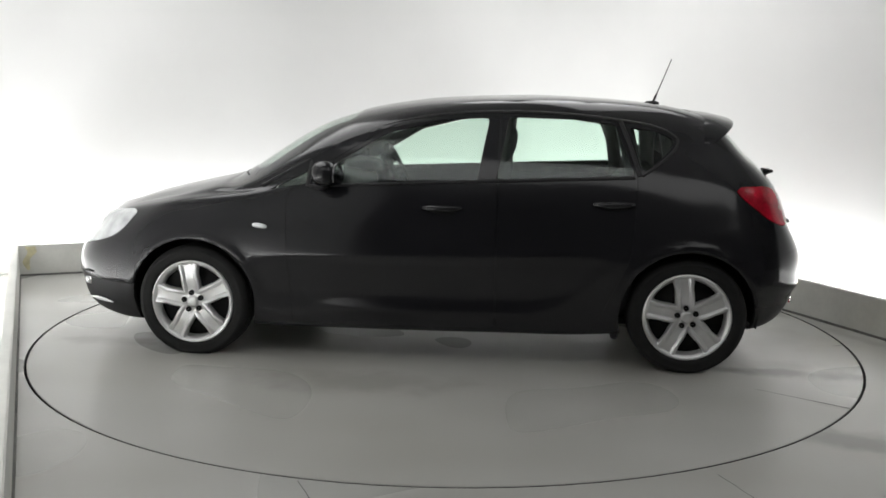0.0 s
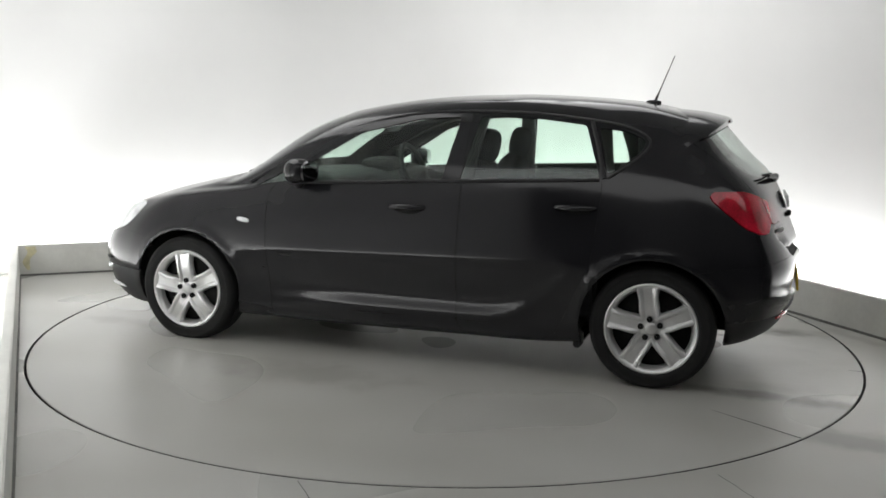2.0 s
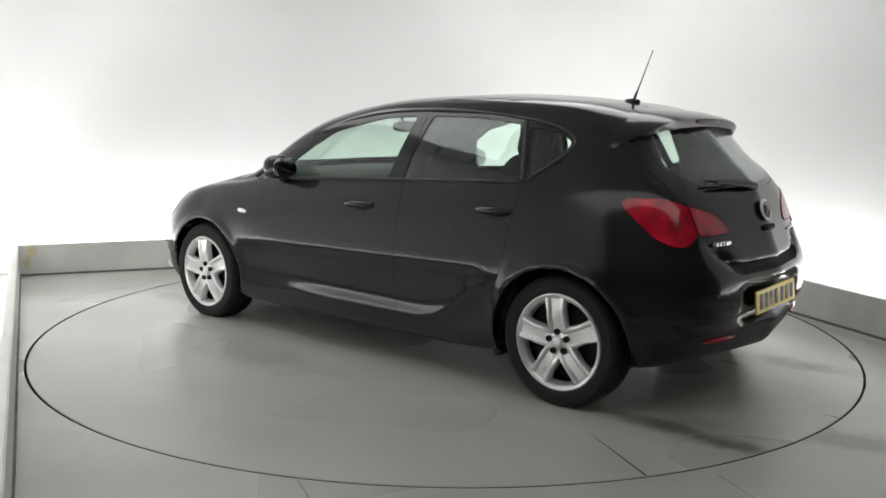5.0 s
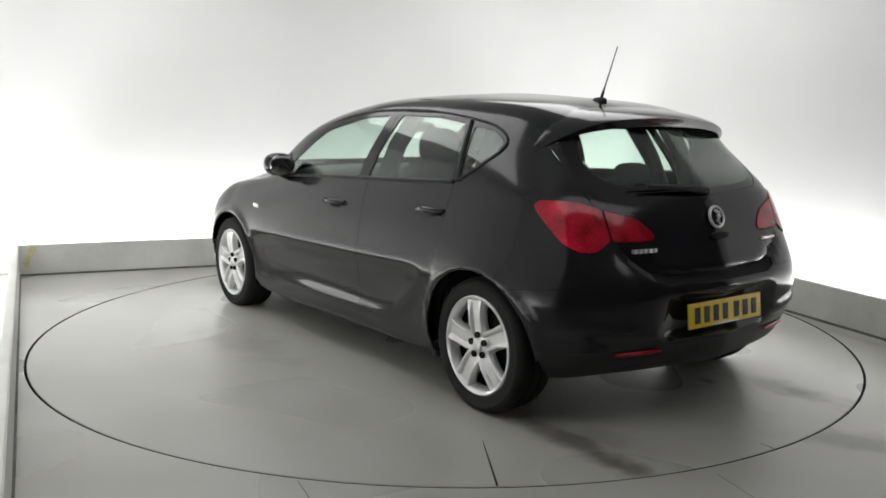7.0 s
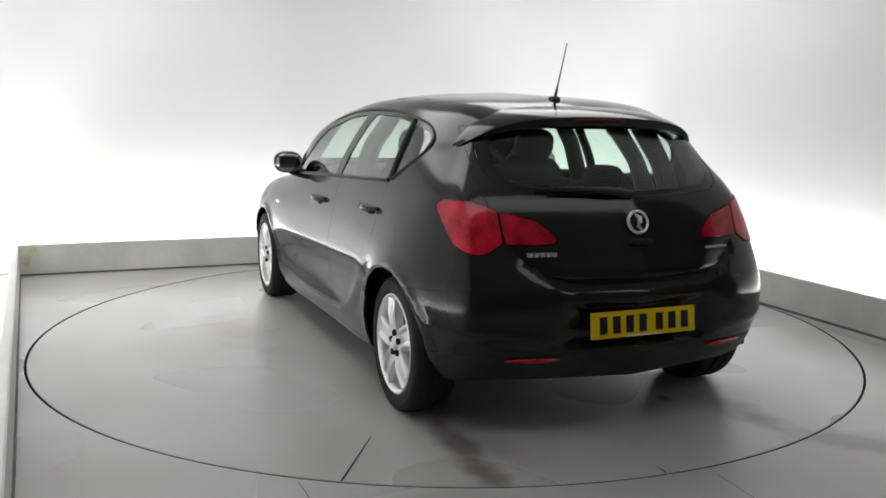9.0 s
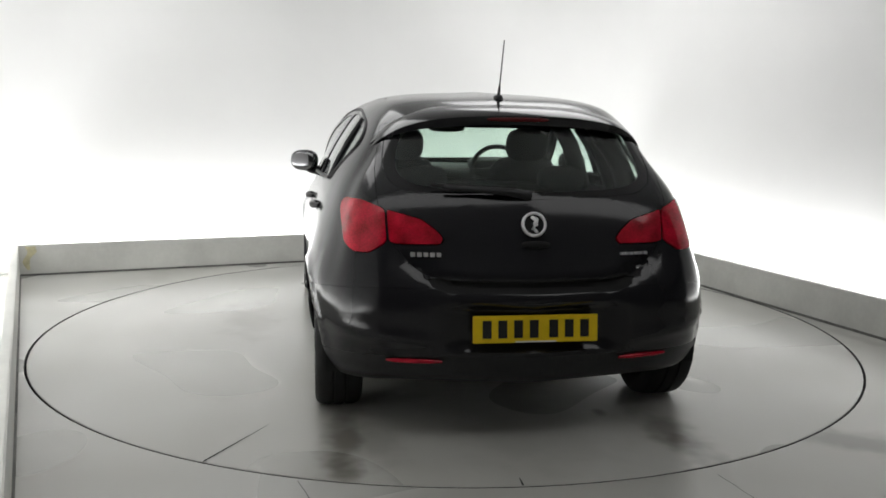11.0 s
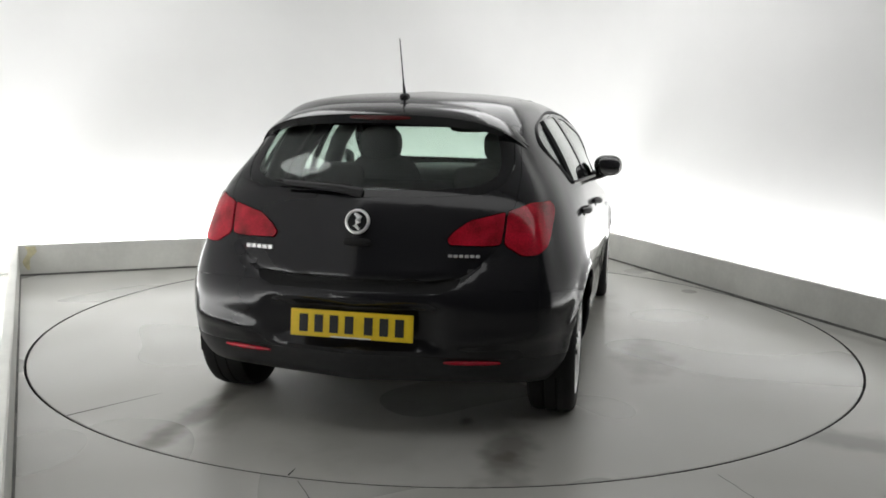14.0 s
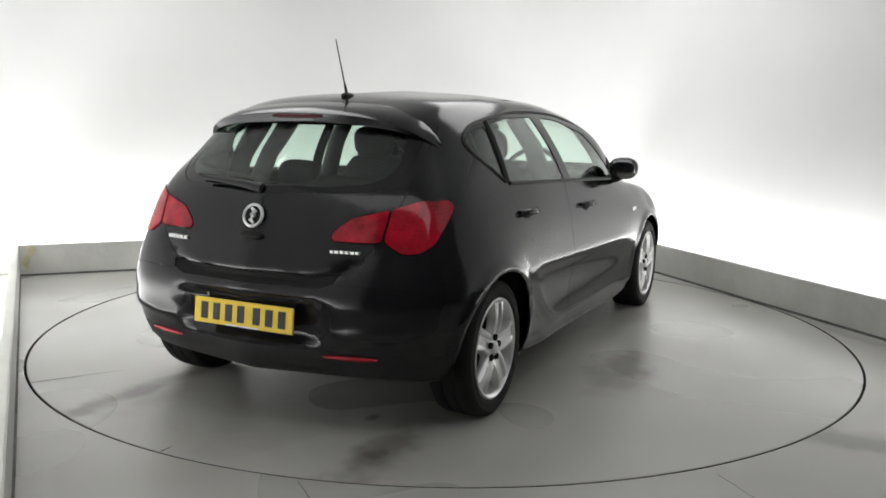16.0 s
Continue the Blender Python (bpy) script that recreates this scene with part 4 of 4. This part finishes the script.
    for A, B in zip(rows, rows[1:]):
        for k in range(7):
            bm.faces.new((A[k], A[(k + 1) % 7], B[(k + 1) % 7], B[k]))
    bm.faces.new(rows[0])
    bm.faces.new(rows[-1])
    spoiler = part("roof_spoiler", bm, PAINT, car, "gloss black roof spoiler")
    bm = bmesh.new()
    squircle(bm, (-1.628, 0, 1.338), (0.012, 0.14, 0.011), 3)
    part("brake_lamp", bm, REDDARK, spoiler, "dark red high brake lamp")
    # aerial
    aerial = new("aerial")
    aerial.parent = car
    aerial["label"] = "black roof aerial, thin whip leaning back"
    bm = bmesh.new()
    squircle(bm, (-1.20, 0, 1.436), (0.045, 0.022, 0.016), 2.4)
    part("aerial_base", bm, PLASTIC, aerial)
    bm = bmesh.new()
    sweep(bm, [(-1.205, 0, 1.435), (-1.22, 0, 1.475), (-1.232, 0, 1.505), (-1.305, 0, 1.70)], [0.008, 0.007, 0.0035, 0.0025], 8)
    part("whip", bm, PLASTIC, aerial)
    # emblem: a plain ring with a blank disc and a bar
    emblem = new("emblem")
    emblem.parent = car
    emblem["label"] = "round chrome emblem on the tailgate"
    m = Matrix.Translation((-1.947, 0, 0.918)) @ pose(0, 0, 0, 0, -72, 0)
    bm = bmesh.new()
    lathe(bm, [(.040, .0), (.041, .009), (.046, .013), (.052, .009), (.053, .0)], m, 40)
    part("ring", bm, BRIGHT, emblem)
    bm = bmesh.new()
    lathe(bm, [(.001, .006), (.042, .006)], m, 40)
    part("disc", bm, BACKING, emblem)
    bm = bmesh.new()
    sweep(bm, [m @ Vector(p) for p in ((-0.034, -0.012, 0.008), (-0.018, 0.006, 0.011), (0.0, -0.004, 0.012), (0.016, -0.010, 0.011), (0.032, 0.012, 0.008))], [0.006, 0.010, 0.013, 0.011, 0.006], 10)
    part("blank_shape", bm, BRIGHT, emblem)
    # tailgate button and unreadable badges
    bm = bmesh.new()
    squircle(bm, (-1.972, -0.005, 0.838), (0.014, 0.060, 0.015), 3)
    part("tailgate_button", bm, BACKING, car, "black tailgate release")
    for y0, n, w in ((0.505, 5, 0.026), (-0.375, 6, 0.022)):
        badge = new("badge")
        badge.parent = car
        badge["label"] = "small chrome badge of plain bars"
        for k in range(n):
            y = y0 - (k + 0.5) * w
            xx = tail_x(y, 0.792) - 0.003
            bm = bmesh.new()
            box(bm, xx - 0.008, xx + 0.01, y - w * 0.34, y + w * 0.34, 0.786 if n == 5 else 0.788, 0.802 if n == 5 else 0.798)
            part("bar", bm, SILVER, badge)
    # number plate, lettering as plain bars
    plate = new("number_plate")
    plate.parent = car
    plate["label"] = "yellow rear number plate with plain dark bars"
    tilt = Matrix.Translation((-2.030, 0, 0.503)) @ pose(0, 0, 0, 0, 6, 0)
    bm = bmesh.new()
    box(bm, -0.006, 0.004, -0.26, 0.26, -0.0555, 0.0555, tilt, 0.002)
    part("plate", bm, YELLOW, plate)
    for k, y in enumerate((0.195, 0.130, 0.065, 0.0, -0.082, -0.147, -0.212)):
        bm = bmesh.new()
        y += 0.008
        box(bm, -0.0085, -0.006, y - 0.018, y + 0.018, -0.036, 0.036, tilt, 0.0)
        part("bar", bm, INK, plate)
    bm = bmesh.new()
    box(bm, -0.0085, -0.006, -0.085, 0.085, -0.0545, -0.049, tilt, 0.0)
    part("maker_strip", bm, WHITE, plate, "thin pale strip")
    # wiper
    wiper = new("rear_wiper")
    wiper.parent = car
    wiper["label"] = "black rear wiper resting on the glass"
    bm = bmesh.new()
    sweep(bm, [(-1.885, 0.0, 1.03), (-1.888, 0.10, 1.046), (-1.845, 0.36, 1.062)], [0.022, 0.017, 0.009], 10)
    part("wiper_arm", bm, PLASTIC, wiper)
    bm = bmesh.new()
    sweep(bm, [(-1.862, 0.06, 1.058), (-1.845, 0.25, 1.064), (-1.815, 0.41, 1.068)], 0.006, 8)
    part("wiper_blade", bm, RUBBER, wiper)
    # grille and front plate recess
    grille = new("grille")
    grille.parent = car
    for k in range(4):
        bm = bmesh.new()
        z = 0.47 + 0.03 * k
        sweep(bm, [(nose_x(q, z) - 0.02, q, z) for q in (0.40, 0.3, 0.2, 0.1, 0.0, -0.1, -0.2, -0.3, -0.40)], 0.009, 8)
        part("grille_bar", bm, CHROME if k == 2 else PLASTIC, grille)
    for y in (0.22, -0.30):
        bm = bmesh.new()
        sweep(bm, [(1.275 - 0.4 * q * q, q, 0.985) for q in (y, y + 0.18, y + 0.32)], [0.010, 0.008, 0.005], 8)
        part("front_wiper", bm, PLASTIC, car, "black windscreen wiper")


def build_car():
    car = tagged(new("car"), "black five-door hatchback car parked on the turntable", "car")
    build_body(car)
    for x in (AXLE_F, -AXLE):
        for s in (1, -1):
            build_wheel(car, x, s)
    build_underbody(car)
    build_cabin(car)
    build_fittings(car)
    return car


car = build_car()

# ---- turning ----
CAR_OFF = Vector((-0.0402, -0.0432, 0))


# heading at every half second
TURN = [173.93, 170.54, 167.02, 163.80, 160.79, 157.60, 154.05, 150.63, 147.13, 143.70, 140.25, 136.80, 133.32, 129.87, 126.40,
        123.10, 119.65, 116.26, 112.75, 109.35, 105.95, 102.50, 99.07, 95.63, 92.06, 88.65, 85.08, 81.70, 78.20, 74.82, 71.25, 67.86, 64.35]


def motions():
    rows_car, rows_table = [], []
    for i in range(33):
        t = i * 0.5
        a = TURN[i]
        R = pose(0, 0, 0, 0, 0, a)
        rows_car.append((t, R @ Matrix.Translation(CAR_OFF)))
        rows_table.append((t, R))
    walk(car, rows_car)
    walk(turntable, rows_table)


motions()
